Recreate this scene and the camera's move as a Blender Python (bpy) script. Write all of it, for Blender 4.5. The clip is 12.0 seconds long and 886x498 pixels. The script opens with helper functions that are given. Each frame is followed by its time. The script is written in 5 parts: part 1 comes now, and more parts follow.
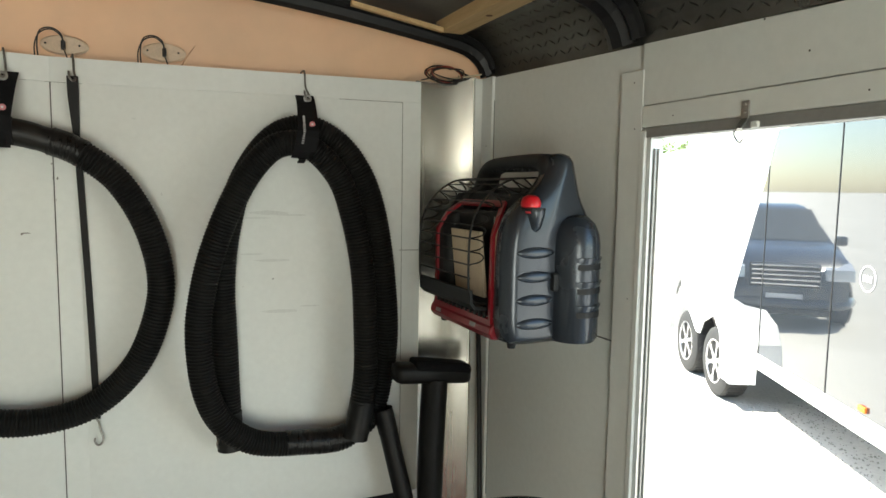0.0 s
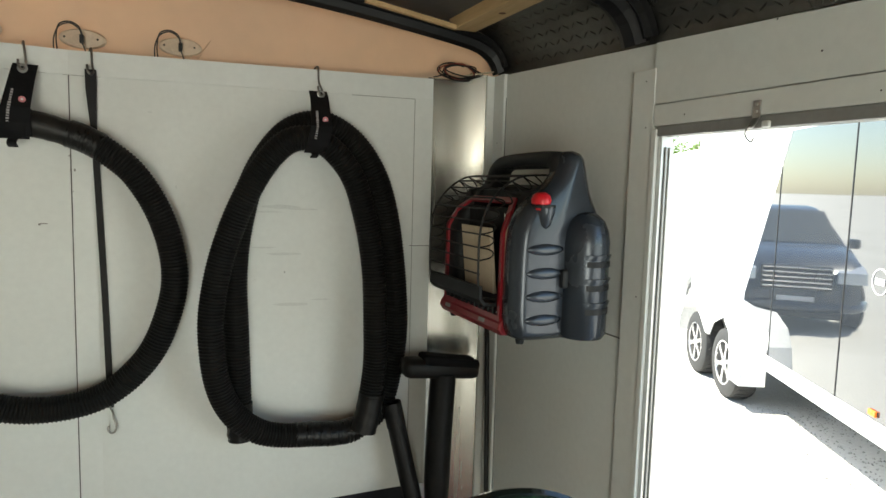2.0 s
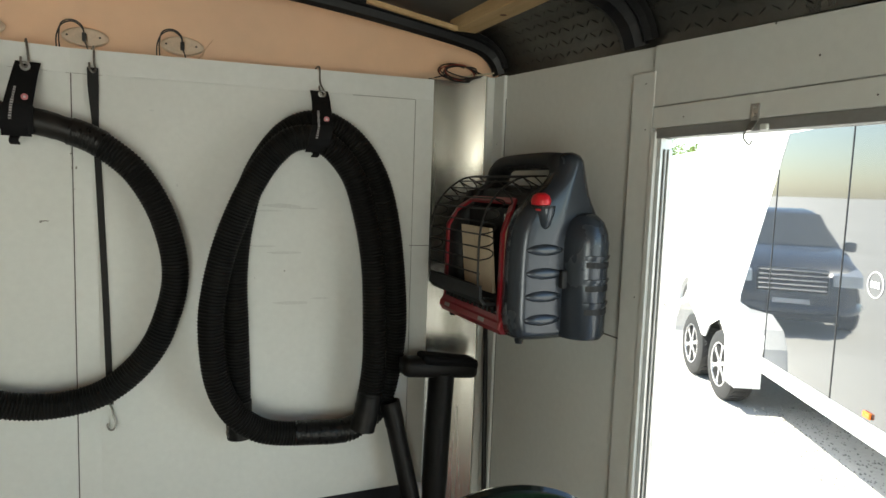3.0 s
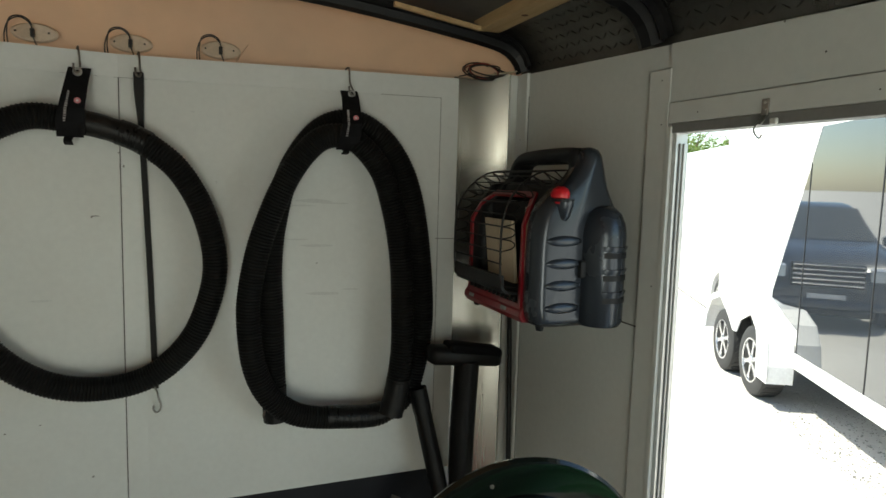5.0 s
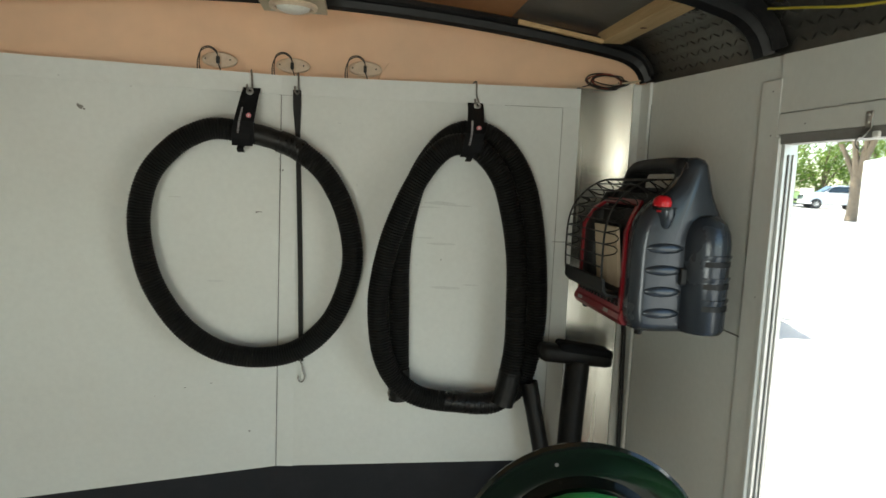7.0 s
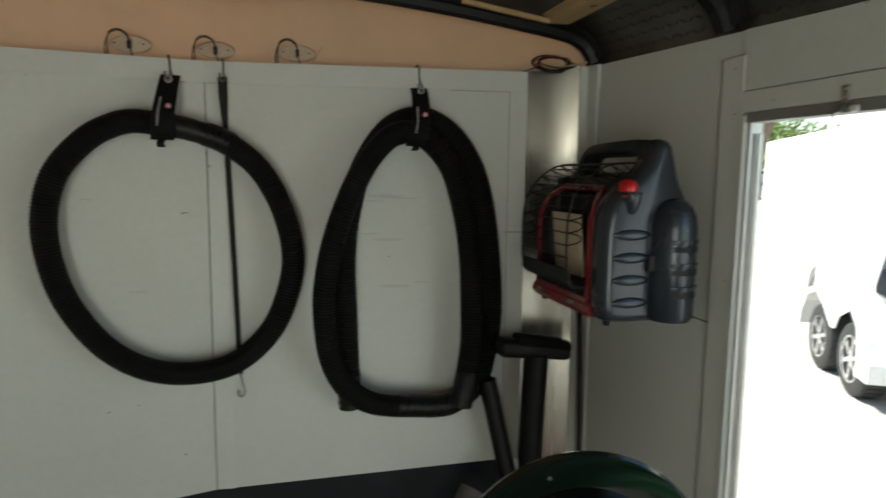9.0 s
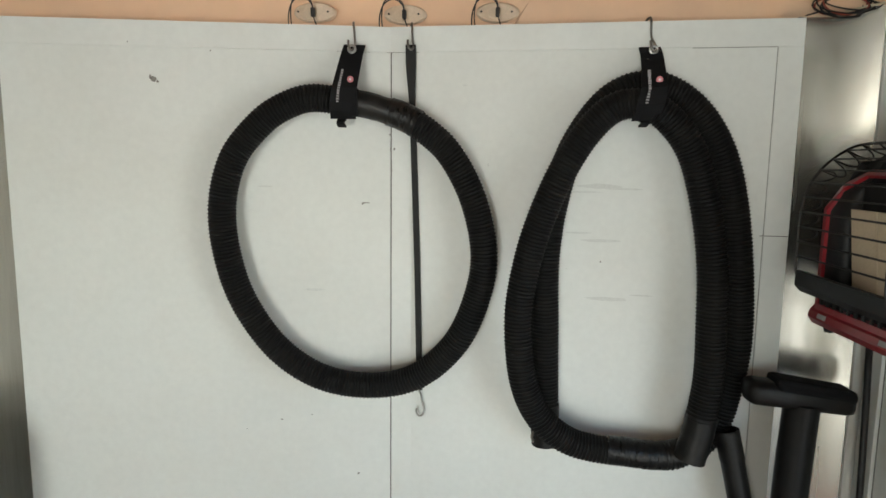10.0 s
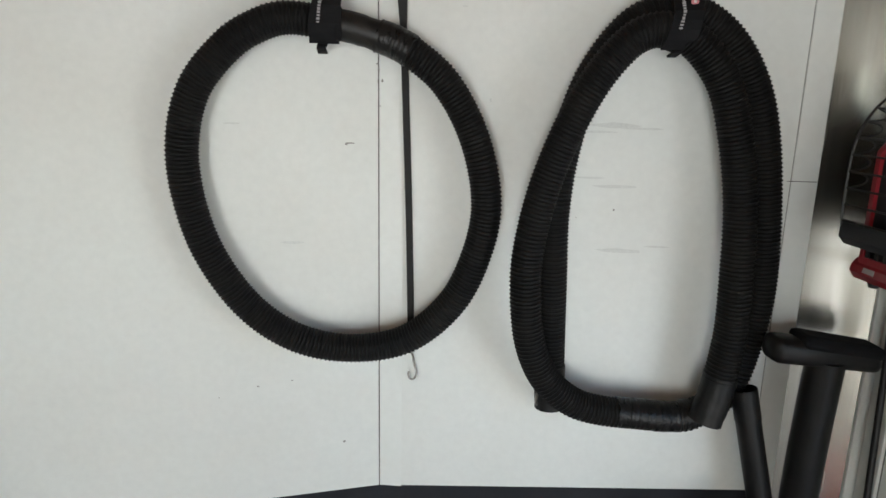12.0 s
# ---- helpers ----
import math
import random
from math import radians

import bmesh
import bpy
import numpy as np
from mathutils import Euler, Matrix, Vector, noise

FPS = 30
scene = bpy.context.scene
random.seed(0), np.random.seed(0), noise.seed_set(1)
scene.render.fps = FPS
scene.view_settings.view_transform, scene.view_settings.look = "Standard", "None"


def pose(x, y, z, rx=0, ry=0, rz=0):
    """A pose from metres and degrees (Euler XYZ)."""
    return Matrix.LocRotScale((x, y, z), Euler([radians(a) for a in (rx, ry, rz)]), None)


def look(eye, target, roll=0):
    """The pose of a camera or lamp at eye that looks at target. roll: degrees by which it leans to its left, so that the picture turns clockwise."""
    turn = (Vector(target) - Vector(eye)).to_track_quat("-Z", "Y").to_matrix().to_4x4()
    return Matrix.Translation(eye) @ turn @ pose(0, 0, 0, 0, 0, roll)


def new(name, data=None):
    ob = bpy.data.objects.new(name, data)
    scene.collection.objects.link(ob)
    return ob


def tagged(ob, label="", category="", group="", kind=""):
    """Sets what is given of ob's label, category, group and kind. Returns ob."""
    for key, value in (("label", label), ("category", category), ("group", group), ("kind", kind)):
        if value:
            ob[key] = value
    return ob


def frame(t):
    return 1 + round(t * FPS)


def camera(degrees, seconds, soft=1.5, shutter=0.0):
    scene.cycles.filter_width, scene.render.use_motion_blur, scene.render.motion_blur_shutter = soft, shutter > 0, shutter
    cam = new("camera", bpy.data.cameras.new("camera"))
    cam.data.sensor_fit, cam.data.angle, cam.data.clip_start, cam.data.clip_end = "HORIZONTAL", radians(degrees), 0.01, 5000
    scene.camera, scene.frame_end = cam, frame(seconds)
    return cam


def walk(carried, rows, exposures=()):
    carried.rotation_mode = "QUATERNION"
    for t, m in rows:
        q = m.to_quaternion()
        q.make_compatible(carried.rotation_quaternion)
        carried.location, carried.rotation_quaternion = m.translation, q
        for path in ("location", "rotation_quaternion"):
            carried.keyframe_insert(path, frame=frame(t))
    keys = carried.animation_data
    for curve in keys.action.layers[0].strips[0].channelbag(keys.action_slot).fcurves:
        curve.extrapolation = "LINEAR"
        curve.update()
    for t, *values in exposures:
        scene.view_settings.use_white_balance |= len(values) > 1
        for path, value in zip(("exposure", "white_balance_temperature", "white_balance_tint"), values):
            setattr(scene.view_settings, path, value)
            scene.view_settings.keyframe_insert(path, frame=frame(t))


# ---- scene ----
cam = camera(69.6, 12.0, 1.5, 0.4)
PATH = [
    (0, (0.186, -0.014, 1.691), (1.025, 1.792, 1.503), 0.9),
    (0.5, (0.198, -0.022, 1.69), (1.023, 1.789, 1.491), 0.8),
    (1, (0.192, -0.024, 1.691), (1.017, 1.786, 1.492), 0.9),
    (1.5, (0.189, -0.023, 1.691), (1.007, 1.791, 1.488), 1.2),
    (2, (0.18, -0.023, 1.688), (0.992, 1.794, 1.492), 1.6),
    (2.5, (0.175, -0.024, 1.687), (0.996, 1.79, 1.495), 1.8),
    (3, (0.171, -0.028, 1.687), (0.992, 1.785, 1.493), 2.0),
    (5, (0.156, -0.087, 1.684), (0.893, 1.76, 1.476), 1.6),
    (5.5, (0.183, -0.128, 1.692), (0.787, 1.757, 1.407), 1.8),
    (6, (0.258, -0.185, 1.709), (0.641, 1.763, 1.466), 0.7),
    (6.5, (0.286, -0.224, 1.714), (0.534, 1.747, 1.481), 0.3),
    (7, (0.216, -0.222, 1.696), (0.488, 1.747, 1.477), 2.5),
    (7.2, (0.201, -0.202, 1.708), (0.608, 1.742, 1.474), 1.9),
    (8.8, (0.172, -0.13, 1.683), (0.747, 1.773, 1.47), 1.5),
    (9, (0.174, -0.114, 1.691), (0.675, 1.808, 1.453), 0.7),
    (9.5, (0.167, 0.045, 1.682), (0.318, 2.023, 1.423), -0.6),
    (10, (0.179, 0.185, 1.673), (0.097, 2.165, 1.405), 0.7),
    (10.5, (0.13, 0.156, 1.718), (0.058, 2.126, 1.377), -1.5),
    (11, (0.139, 0.194, 1.687), (0.049, 2.151, 1.284), -0.6),
    (11.5, (0.145, 0.281, 1.667), (0.069, 2.232, 1.233), 1.7),
    (12, (0.09, 0.33, 1.662), (0.163, 2.279, 1.217), 1.2),
]
EXPOSURE = [(0, 2.02, 6900, 1), (3, 1.70, 6900, 1), (5, 1.1, 6900, -1), (5.5, 0.85, 6900, -1), (6, 0.95, 6900, -1), (6.5, 1.7, 6900, -1), (7, 1.64, 6900, -1), (9, 1.0, 6900, -1), (9.5, 1.9, 6800, 2), (10, 2.27, 6600, 4), (10.5, 2.28, 6600, 4), (11, 2.36, 6500, 6), (12, 2.34, 6350, 8)]
walk(cam, [(t, look(eye, target, roll)) for t, eye, target, roll in PATH], EXPOSURE)

# ---- light ----
SUN_ELEVATION, SUN_AZIMUTH = 62.0, 306.0
world = bpy.data.worlds.new("world")
scene.world = world
world.use_nodes = True
wn = world.node_tree.nodes
sky = wn.new("ShaderNodeTexSky")
sky.sky_type = "NISHITA"
sky.sun_disc = False
sky.sun_elevation = radians(SUN_ELEVATION)
sky.sun_rotation = radians(SUN_AZIMUTH)
wn["Background"].inputs["Strength"].default_value = 0.15
world.node_tree.links.new(sky.outputs["Color"], wn["Background"].inputs["Color"])

sun = new("sun", bpy.data.lights.new("sun", "SUN"))
sun.data.energy, sun.data.angle, sun.data.color = 5.0, radians(0.5), (1.0, 0.95, 0.88)
sun_way = Vector((math.sin(radians(SUN_AZIMUTH)) * math.cos(radians(SUN_ELEVATION)),
                  math.cos(radians(SUN_AZIMUTH)) * math.cos(radians(SUN_ELEVATION)),
                  math.sin(radians(SUN_ELEVATION))))
sun.matrix_world = look(sun_way * 20, (0, 0, 0))

# added area lamp for daylight from the unseen rear, turned to brighten the right wall
rear = new("rear_fill", bpy.data.lights.new("rear_fill", "AREA"))
rear.data.shape, rear.data.size, rear.data.size_y = "RECTANGLE", 0.95, 1.75
rear.data.energy, rear.data.color = 9.0, (1.0, 0.99, 0.95)
rear.matrix_world = look((-0.50, -2.45, 1.05), (1.0, -0.75, 1.30))


# ---- materials ----
def material(name, colour, rough=0.5, metal=0.0, second=None, scale=8.0, amount=0.5, fine=90.0, bump=0.15, depth=0.002,
             stretch=(1, 1, 1), rough_vary=0.12, coat=0.0, per_piece=0.0, through_light=0.0, spec=0.5, grained=0.25):
    """A surface with stains at a large scale and grain at a small one."""
    m = bpy.data.materials.new(name)
    m.use_nodes = True
    n, l = m.node_tree.nodes, m.node_tree.links
    b = n["Principled BSDF"]
    second = second or tuple(c * 0.8 for c in colour)
    co = n.new("ShaderNodeTexCoord")
    mp = n.new("ShaderNodeMapping")
    mp.inputs["Scale"].default_value = stretch
    l.new(co.outputs["Object"], mp.inputs["Vector"])
    big = n.new("ShaderNodeTexNoise")
    big.inputs["Scale"].default_value, big.inputs["Detail"].default_value = scale, 6
    small = n.new("ShaderNodeTexNoise")
    small.inputs["Scale"].default_value, small.inputs["Detail"].default_value = fine, 4
    l.new(mp.outputs["Vector"], big.inputs["Vector"])
    l.new(mp.outputs["Vector"], small.inputs["Vector"])
    ramp = n.new("ShaderNodeMapRange")
    ramp.inputs["From Min"].default_value, ramp.inputs["From Max"].default_value = 0.42, 0.78
    ramp.inputs["To Max"].default_value = amount
    l.new(big.outputs["Fac"], ramp.inputs["Value"])
    mix = n.new("ShaderNodeMix")
    mix.data_type = "RGBA"
    mix.inputs["A"].default_value, mix.inputs["B"].default_value = (*colour, 1), (*second, 1)
    l.new(ramp.outputs["Result"], mix.inputs["Factor"])
    grain = n.new("ShaderNodeMix")
    grain.data_type, grain.blend_type = "RGBA", "MULTIPLY"
    grain.inputs["Factor"].default_value = grained
    l.new(mix.outputs["Result"], grain.inputs["A"])
    l.new(small.outputs["Fac"], grain.inputs["B"])
    lift = n.new("ShaderNodeHueSaturation")
    lift.inputs["Value"].default_value = 1.13
    l.new(grain.outputs["Result"], lift.inputs["Color"])
    if per_piece:
        info = n.new("ShaderNodeObjectInfo")
        vary = n.new("ShaderNodeMapRange")
        vary.inputs["To Min"].default_value, vary.inputs["To Max"].default_value = 1.13 - per_piece, 1.13 + per_piece
        l.new(info.outputs["Random"], vary.inputs["Value"])
        l.new(vary.outputs["Result"], lift.inputs["Value"])
    l.new(lift.outputs["Color"], b.inputs["Base Color"])
    rr = n.new("ShaderNodeMapRange")
    rr.inputs["To Min"].default_value, rr.inputs["To Max"].default_value = max(0.02, rough - rough_vary), min(1.0, rough + rough_vary)
    l.new(big.outputs["Fac"], rr.inputs["Value"])
    l.new(rr.outputs["Result"], b.inputs["Roughness"])
    b.inputs["Metallic"].default_value = metal
    b.inputs["Specular IOR Level"].default_value = spec
    b.inputs["Coat Weight"].default_value = coat
    b.inputs["Coat Roughness"].default_value = 0.03
    if bump:
        bp = n.new("ShaderNodeBump")
        bp.inputs["Strength"].default_value, bp.inputs["Distance"].default_value = bump, depth
        l.new(small.outputs["Fac"], bp.inputs["Height"])
        l.new(bp.outputs["Normal"], b.inputs["Normal"])
    if through_light:
        tr = n.new("ShaderNodeBsdfTranslucent")
        l.new(lift.outputs["Color"], tr.inputs["Color"])
        mx = n.new("ShaderNodeMixShader")
        mx.inputs["Fac"].default_value = through_light
        l.new(b.outputs["BSDF"], mx.inputs[1])
        l.new(tr.outputs["BSDF"], mx.inputs[2])
        l.new(mx.outputs["Shader"], n["Material Output"].inputs["Surface"])
    return m


WHITE = material("white_painted_plywood", (0.70, 0.72, 0.69), 0.55, second=(0.60, 0.59, 0.54), scale=2.2, amount=0.45, fine=70, grained=0.10, bump=0.10, depth=0.001)
WHITE_TRIM = material("white_painted_trim", (0.71, 0.73, 0.70), 0.5, second=(0.60, 0.59, 0.55), scale=5, amount=0.4, fine=60, grained=0.10, bump=0.12, depth=0.001)
CRACK = material("joint_grime", (0.10, 0.095, 0.085), 0.8, scale=20, bump=0.1)
SCUFF = material("scuff_grime", (0.20, 0.19, 0.17), 0.8, second=(0.45, 0.44, 0.41), scale=60, amount=1.0, fine=300)
SMEAR = material("pale_smear", (0.655, 0.67, 0.64), 0.6, second=(0.69, 0.71, 0.68), scale=40, amount=1.0, fine=300)
PEACH = material("tan_nose_sheet", (0.71, 0.525, 0.37), 0.42, second=(0.58, 0.44, 0.32), scale=2.2, amount=0.75, fine=25, grained=0.1, bump=0.03, through_light=0.35)
DARK_WALL = material("black_painted_wall", (0.012, 0.014, 0.018), 0.6, second=(0.03, 0.03, 0.035), scale=6, amount=0.6, fine=80, spec=0.28)
METAL = material("brushed_aluminium", (0.60, 0.58, 0.52), 0.25, 1.0, second=(0.48, 0.46, 0.40), scale=3, amount=0.6, fine=20, bump=0.05, depth=0.001, stretch=(14, 14, 0.6), rough_vary=0.08)
JAMB = material("mill_aluminium", (0.55, 0.55, 0.54), 0.35, 0.9, scale=10, fine=60, bump=0.05)
DARK_JAMB = material("weathered_grey_seal", (0.26, 0.26, 0.25), 0.5, scale=20, fine=100)
STEEL = material("galvanised_steel", (0.48, 0.48, 0.47), 0.35, 0.9, second=(0.30, 0.29, 0.27), scale=60, amount=0.8, fine=200)
WIRE_STEEL = material("dull_hook_wire", (0.30, 0.29, 0.27), 0.4, 0.9, second=(0.18, 0.15, 0.12), scale=90, amount=0.8, fine=300)
BLACK_STEEL = material("black_enamelled_tube", (0.007, 0.007, 0.008), 0.42, 0.0, second=(0.018, 0.017, 0.016), scale=14, amount=0.6, fine=120, spec=0.3)
TREAD = material("tread_plate", (0.13, 0.125, 0.115), 0.30, 0.85, second=(0.07, 0.065, 0.055), scale=9, amount=0.8, fine=90, bump=0.1)
PINE = material("bare_pine", (0.62, 0.43, 0.22), 0.65, second=(0.48, 0.30, 0.14), scale=4, amount=0.8, fine=30, bump=0.15, stretch=(12, 1, 12))
BROWN_PLY = material("brown_roof_board", (0.40, 0.19, 0.08), 0.7, second=(0.30, 0.13, 0.05), scale=4, amount=0.8, fine=60)
GREY_ROOF = material("grey_roof_sheet", (0.11, 0.115, 0.115), 0.45, 0.3, second=(0.07, 0.075, 0.075), scale=5, amount=0.7, fine=50)
FLOOR_PLY = material("grey_plywood_floor", (0.22, 0.19, 0.15), 0.75, second=(0.13, 0.11, 0.09), scale=4, amount=0.8, fine=50, stretch=(1, 6, 1))
HOSE = material("black_rubber_hose", (0.004, 0.004, 0.004), 0.66, second=(0.014, 0.013, 0.011), scale=16, amount=0.7, spec=0.25, fine=140, bump=0.2)
CUFF = material("black_hose_cuff", (0.008, 0.008, 0.008), 0.42, second=(0.035, 0.032, 0.028), scale=24, amount=0.8, fine=140, bump=0.2, spec=0.28)
TAPE = material("black_tape_wrap", (0.009, 0.009, 0.009), 0.3, second=(0.02, 0.019, 0.018), scale=40, amount=0.8, fine=60, bump=0.5, depth=0.004, stretch=(3, 1, 1), spec=0.28)
WEBBING = material("black_webbing", (0.006, 0.006, 0.007), 0.85, scale=30, fine=500, bump=0.4, spec=0.28)
PRINT = material("pale_print", (0.62, 0.60, 0.60), 0.7, scale=80, fine=300)
PRINT_PINK = material("pink_print", (0.60, 0.22, 0.24), 0.7, scale=80, fine=300)
EPDM = material("black_rubber_strap", (0.009, 0.0085, 0.008), 0.6, second=(0.02, 0.019, 0.017), scale=30, amount=0.7, fine=150, spec=0.28)
PIPE = material("black_plastic_pipe", (0.008, 0.008, 0.008), 0.4, second=(0.025, 0.022, 0.02), scale=12, amount=0.8, fine=120, bump=0.1, spec=0.28)
GREY_PLASTIC = material("slate_metallic_plastic", (0.042, 0.051, 0.064), 0.25, 0.35, coat=0.15, scale=10, amount=0.3, fine=400, bump=0.08, depth=0.0006)
BLACK_PLASTIC = material("black_textured_plastic", (0.014, 0.015, 0.016), 0.5, scale=14, amount=0.5, fine=400, bump=0.2, depth=0.0006, spec=0.28)
RED_PAINT = material("red_enamel", (0.24, 0.008, 0.016), 0.34, second=(0.24, 0.008, 0.014), scale=14, fine=200, bump=0.05, coat=0.3)
RED_KNOB = material("red_plastic_knob", (0.62, 0.012, 0.022), 0.35, scale=20, fine=200, bump=0.05)
CERAMIC = material("buff_ceramic_tile", (0.60, 0.50, 0.36), 0.85, second=(0.50, 0.40, 0.28), scale=25, amount=0.6, fine=350, bump=0.4)
# burner box black, also painted as shade in heater slots and wheel arches
HEAT_DARK = material("sooted_burner_and_hollow_shade", (0.02, 0.02, 0.02), 0.4, 0.5, scale=14, fine=120)
BRASS = material("brass_fitting", (0.55, 0.36, 0.14), 0.35, 0.9, scale=40, fine=200)
WIRE_BLACK = material("black_wire_guard", (0.012, 0.011, 0.010), 0.45, 0.3, scale=60, fine=200)
CABLE = material("black_cable", (0.012, 0.011, 0.011), 0.5, scale=60, fine=200)
CABLE_RED = material("red_cable", (0.30, 0.05, 0.03), 0.5, scale=60, fine=200)
CABLE_YELLOW = material("yellow_cable", (0.62, 0.52, 0.05), 0.5, scale=60, fine=200)
CLEAR_BASE = material("milky_lamp_base", (0.68, 0.54, 0.40), 0.35, scale=30, fine=200)
PRINT_STRAP = material("grey_print", (0.34, 0.33, 0.33), 0.8, scale=80, fine=300)
BEIGE = material("beige_board", (0.55, 0.47, 0.34), 0.7, second=(0.46, 0.38, 0.27), scale=8, amount=0.5, fine=90)
LENS = material("frosted_lamp_lens", (0.80, 0.78, 0.72), 0.3, scale=30, fine=100)
REEL_BLACK = material("black_gloss_reel", (0.007, 0.012, 0.010), 0.16, second=(0.015, 0.02, 0.017), scale=6, amount=0.5, fine=80, bump=0.05, coat=0.5)
GREEN_HOSE = material("bright_green_hose", (0.07, 0.50, 0.12), 0.42, second=(0.05, 0.38, 0.09), scale=10, amount=0.6, fine=90, bump=0.15)
RED_CAN = material("red_for_reflection", (0.50, 0.03, 0.02), 0.45, scale=10, fine=100)
SACK = material("white_plastic_drum", (0.70, 0.70, 0.66), 0.45, second=(0.55, 0.54, 0.48), scale=6, amount=0.6, fine=70)
OLD_HOSE = material("dusty_grey_hose", (0.10, 0.09, 0.08), 0.75, second=(0.05, 0.045, 0.04), scale=30, amount=0.9, fine=120, bump=0.4)
RUST = material("rusty_brown_fitting", (0.20, 0.09, 0.05), 0.7, second=(0.10, 0.05, 0.03), scale=20, amount=0.8, fine=120)
GROUND = material("pale_gravel_yard", (0.50, 0.485, 0.46), 0.9, second=(0.40, 0.385, 0.36), scale=0.6, amount=0.7, fine=38, bump=0.6, depth=0.02)
GRAVEL = material("grey_gravel", (0.34, 0.33, 0.31), 0.9, second=(0.16, 0.155, 0.15), scale=30, amount=1.0, fine=120, bump=0.5)
GRASS = material("mown_grass", (0.10, 0.16, 0.04), 0.9, second=(0.07, 0.12, 0.03), scale=1.2, amount=0.7, fine=30, bump=0.5)
VAN_WHITE = material("white_aluminium_skin", (0.80, 0.80, 0.80), 0.3, second=(0.74, 0.74, 0.73), scale=2, amount=0.4, fine=40, bump=0.02, coat=0.4)
VAN_DARK = material("charcoal_gloss_skin", (0.026, 0.030, 0.036), 0.025, second=(0.022, 0.026, 0.031), scale=1.6, amount=0.4, fine=2.2, bump=0.025, depth=0.010, rough_vary=0.01, spec=1.0, coat=1.0)
TYRE = material("tyre_rubber", (0.025, 0.025, 0.026), 0.7, second=(0.05, 0.048, 0.045), scale=14, amount=0.6, fine=90, bump=0.3)
RIM = material("alloy_rim", (0.62, 0.62, 0.63), 0.25, 0.9, scale=10, fine=100, bump=0.03)
CAR_DARK = material("dark_blue_car_paint", (0.012, 0.020, 0.035), 0.18, 0.2, scale=2, fine=30, bump=0.0, coat=1.0)
CAR_WHITE = material("white_car_paint", (0.75, 0.75, 0.75), 0.2, scale=2, fine=30, bump=0.0, coat=1.0)
CAR_GLASS = material("tinted_car_glass", (0.02, 0.03, 0.035), 0.05, scale=2, fine=10, bump=0.0, rough_vary=0.02, coat=1.0)
CHROME = material("chrome_trim", (0.75, 0.75, 0.76), 0.12, 1.0, scale=6, fine=60, bump=0.0)
LAMP_CLEAR = material("clear_headlamp", (0.70, 0.72, 0.75), 0.1, 0.6, scale=8, fine=60, bump=0.05)
AMBER = material("orange_marker", (0.75, 0.16, 0.02), 0.3, scale=10, fine=80)
PLATE = material("plate_blank", (0.55, 0.56, 0.58), 0.5, scale=10, fine=80)
BARK = material("grey_brown_bark", (0.22, 0.17, 0.12), 0.9, second=(0.12, 0.09, 0.06), scale=8, amount=0.8, fine=40, bump=0.7, depth=0.03, stretch=(3, 3, 0.6))
LEAF = material("spring_leaves", (0.16, 0.24, 0.05), 0.6, second=(0.22, 0.28, 0.08), scale=1.2, amount=0.9, fine=20, bump=0.0, through_light=0.35)
GREEN_BIN = material("green_painted_bin", (0.02, 0.20, 0.12), 0.5, scale=3, fine=30)


# ---- building helpers ----
def part(name, bm, mat, parent=None, label=""):
    """Links a bmesh as one mesh object under a thing or a part; coordinates are those of the thing."""
    me = bpy.data.meshes.new(name)
    bmesh.ops.recalc_face_normals(bm, faces=bm.faces)
    bm.to_mesh(me)
    bm.free()
    me.materials.append(mat)
    ob = new(name, me)
    ob.parent = parent
    if label:
        ob["label"] = label
    return ob


def smooth(ob, degrees=40):
    me = ob.data
    me.shade_smooth()
    me.set_sharp_from_angle(angle=radians(degrees))
    return ob


def thing(name, label, category, at=(0, 0, 0), turn=0.0, group="", kind=""):
    e = new(name)
    e.empty_display_size = 0.1
    e.matrix_world = pose(*at, 0, 0, turn)
    return tagged(e, label, category, group, kind)


def box(bm, lo, hi, bevel=0.0):
    r = bmesh.ops.create_cube(bm, size=1.0, matrix=Matrix.Translation([(a + b) / 2 for a, b in zip(lo, hi)]) @ Matrix.Diagonal([b - a for a, b in zip(lo, hi)] + [1]))
    if bevel:
        edges = {e for v in r["verts"] for e in v.link_edges}
        bmesh.ops.bevel(bm, geom=list(edges), offset=bevel, segments=2, affect="EDGES", profile=0.5)
    return bm


def boxed(lo, hi, bevel=0.0):
    return box(bmesh.new(), lo, hi, bevel)


def prism(points, axis, a, b, bevel=0.0, bm=None):
    """A flat outline (two coordinates a point) pushed along an axis from a to b."""
    bm = bm or bmesh.new()
    def at(p, h):
        return {"x": (h, p[0], p[1]), "y": (p[0], h, p[1]), "z": (p[0], p[1], h)}[axis]
    lo = [bm.verts.new(at(p, a)) for p in points]
    hi = [bm.verts.new(at(p, b)) for p in points]
    fs = [bm.faces.new(lo), bm.faces.new(hi[::-1])]
    n = len(points)
    fs += [bm.faces.new((lo[i], hi[i], hi[(i + 1) % n], lo[(i + 1) % n])) for i in range(n)]
    if bevel:
        edges = list({e for f in fs[:2] for e in f.edges})
        bmesh.ops.bevel(bm, geom=edges, offset=bevel, segments=3, affect="EDGES", profile=0.5)
    return bm


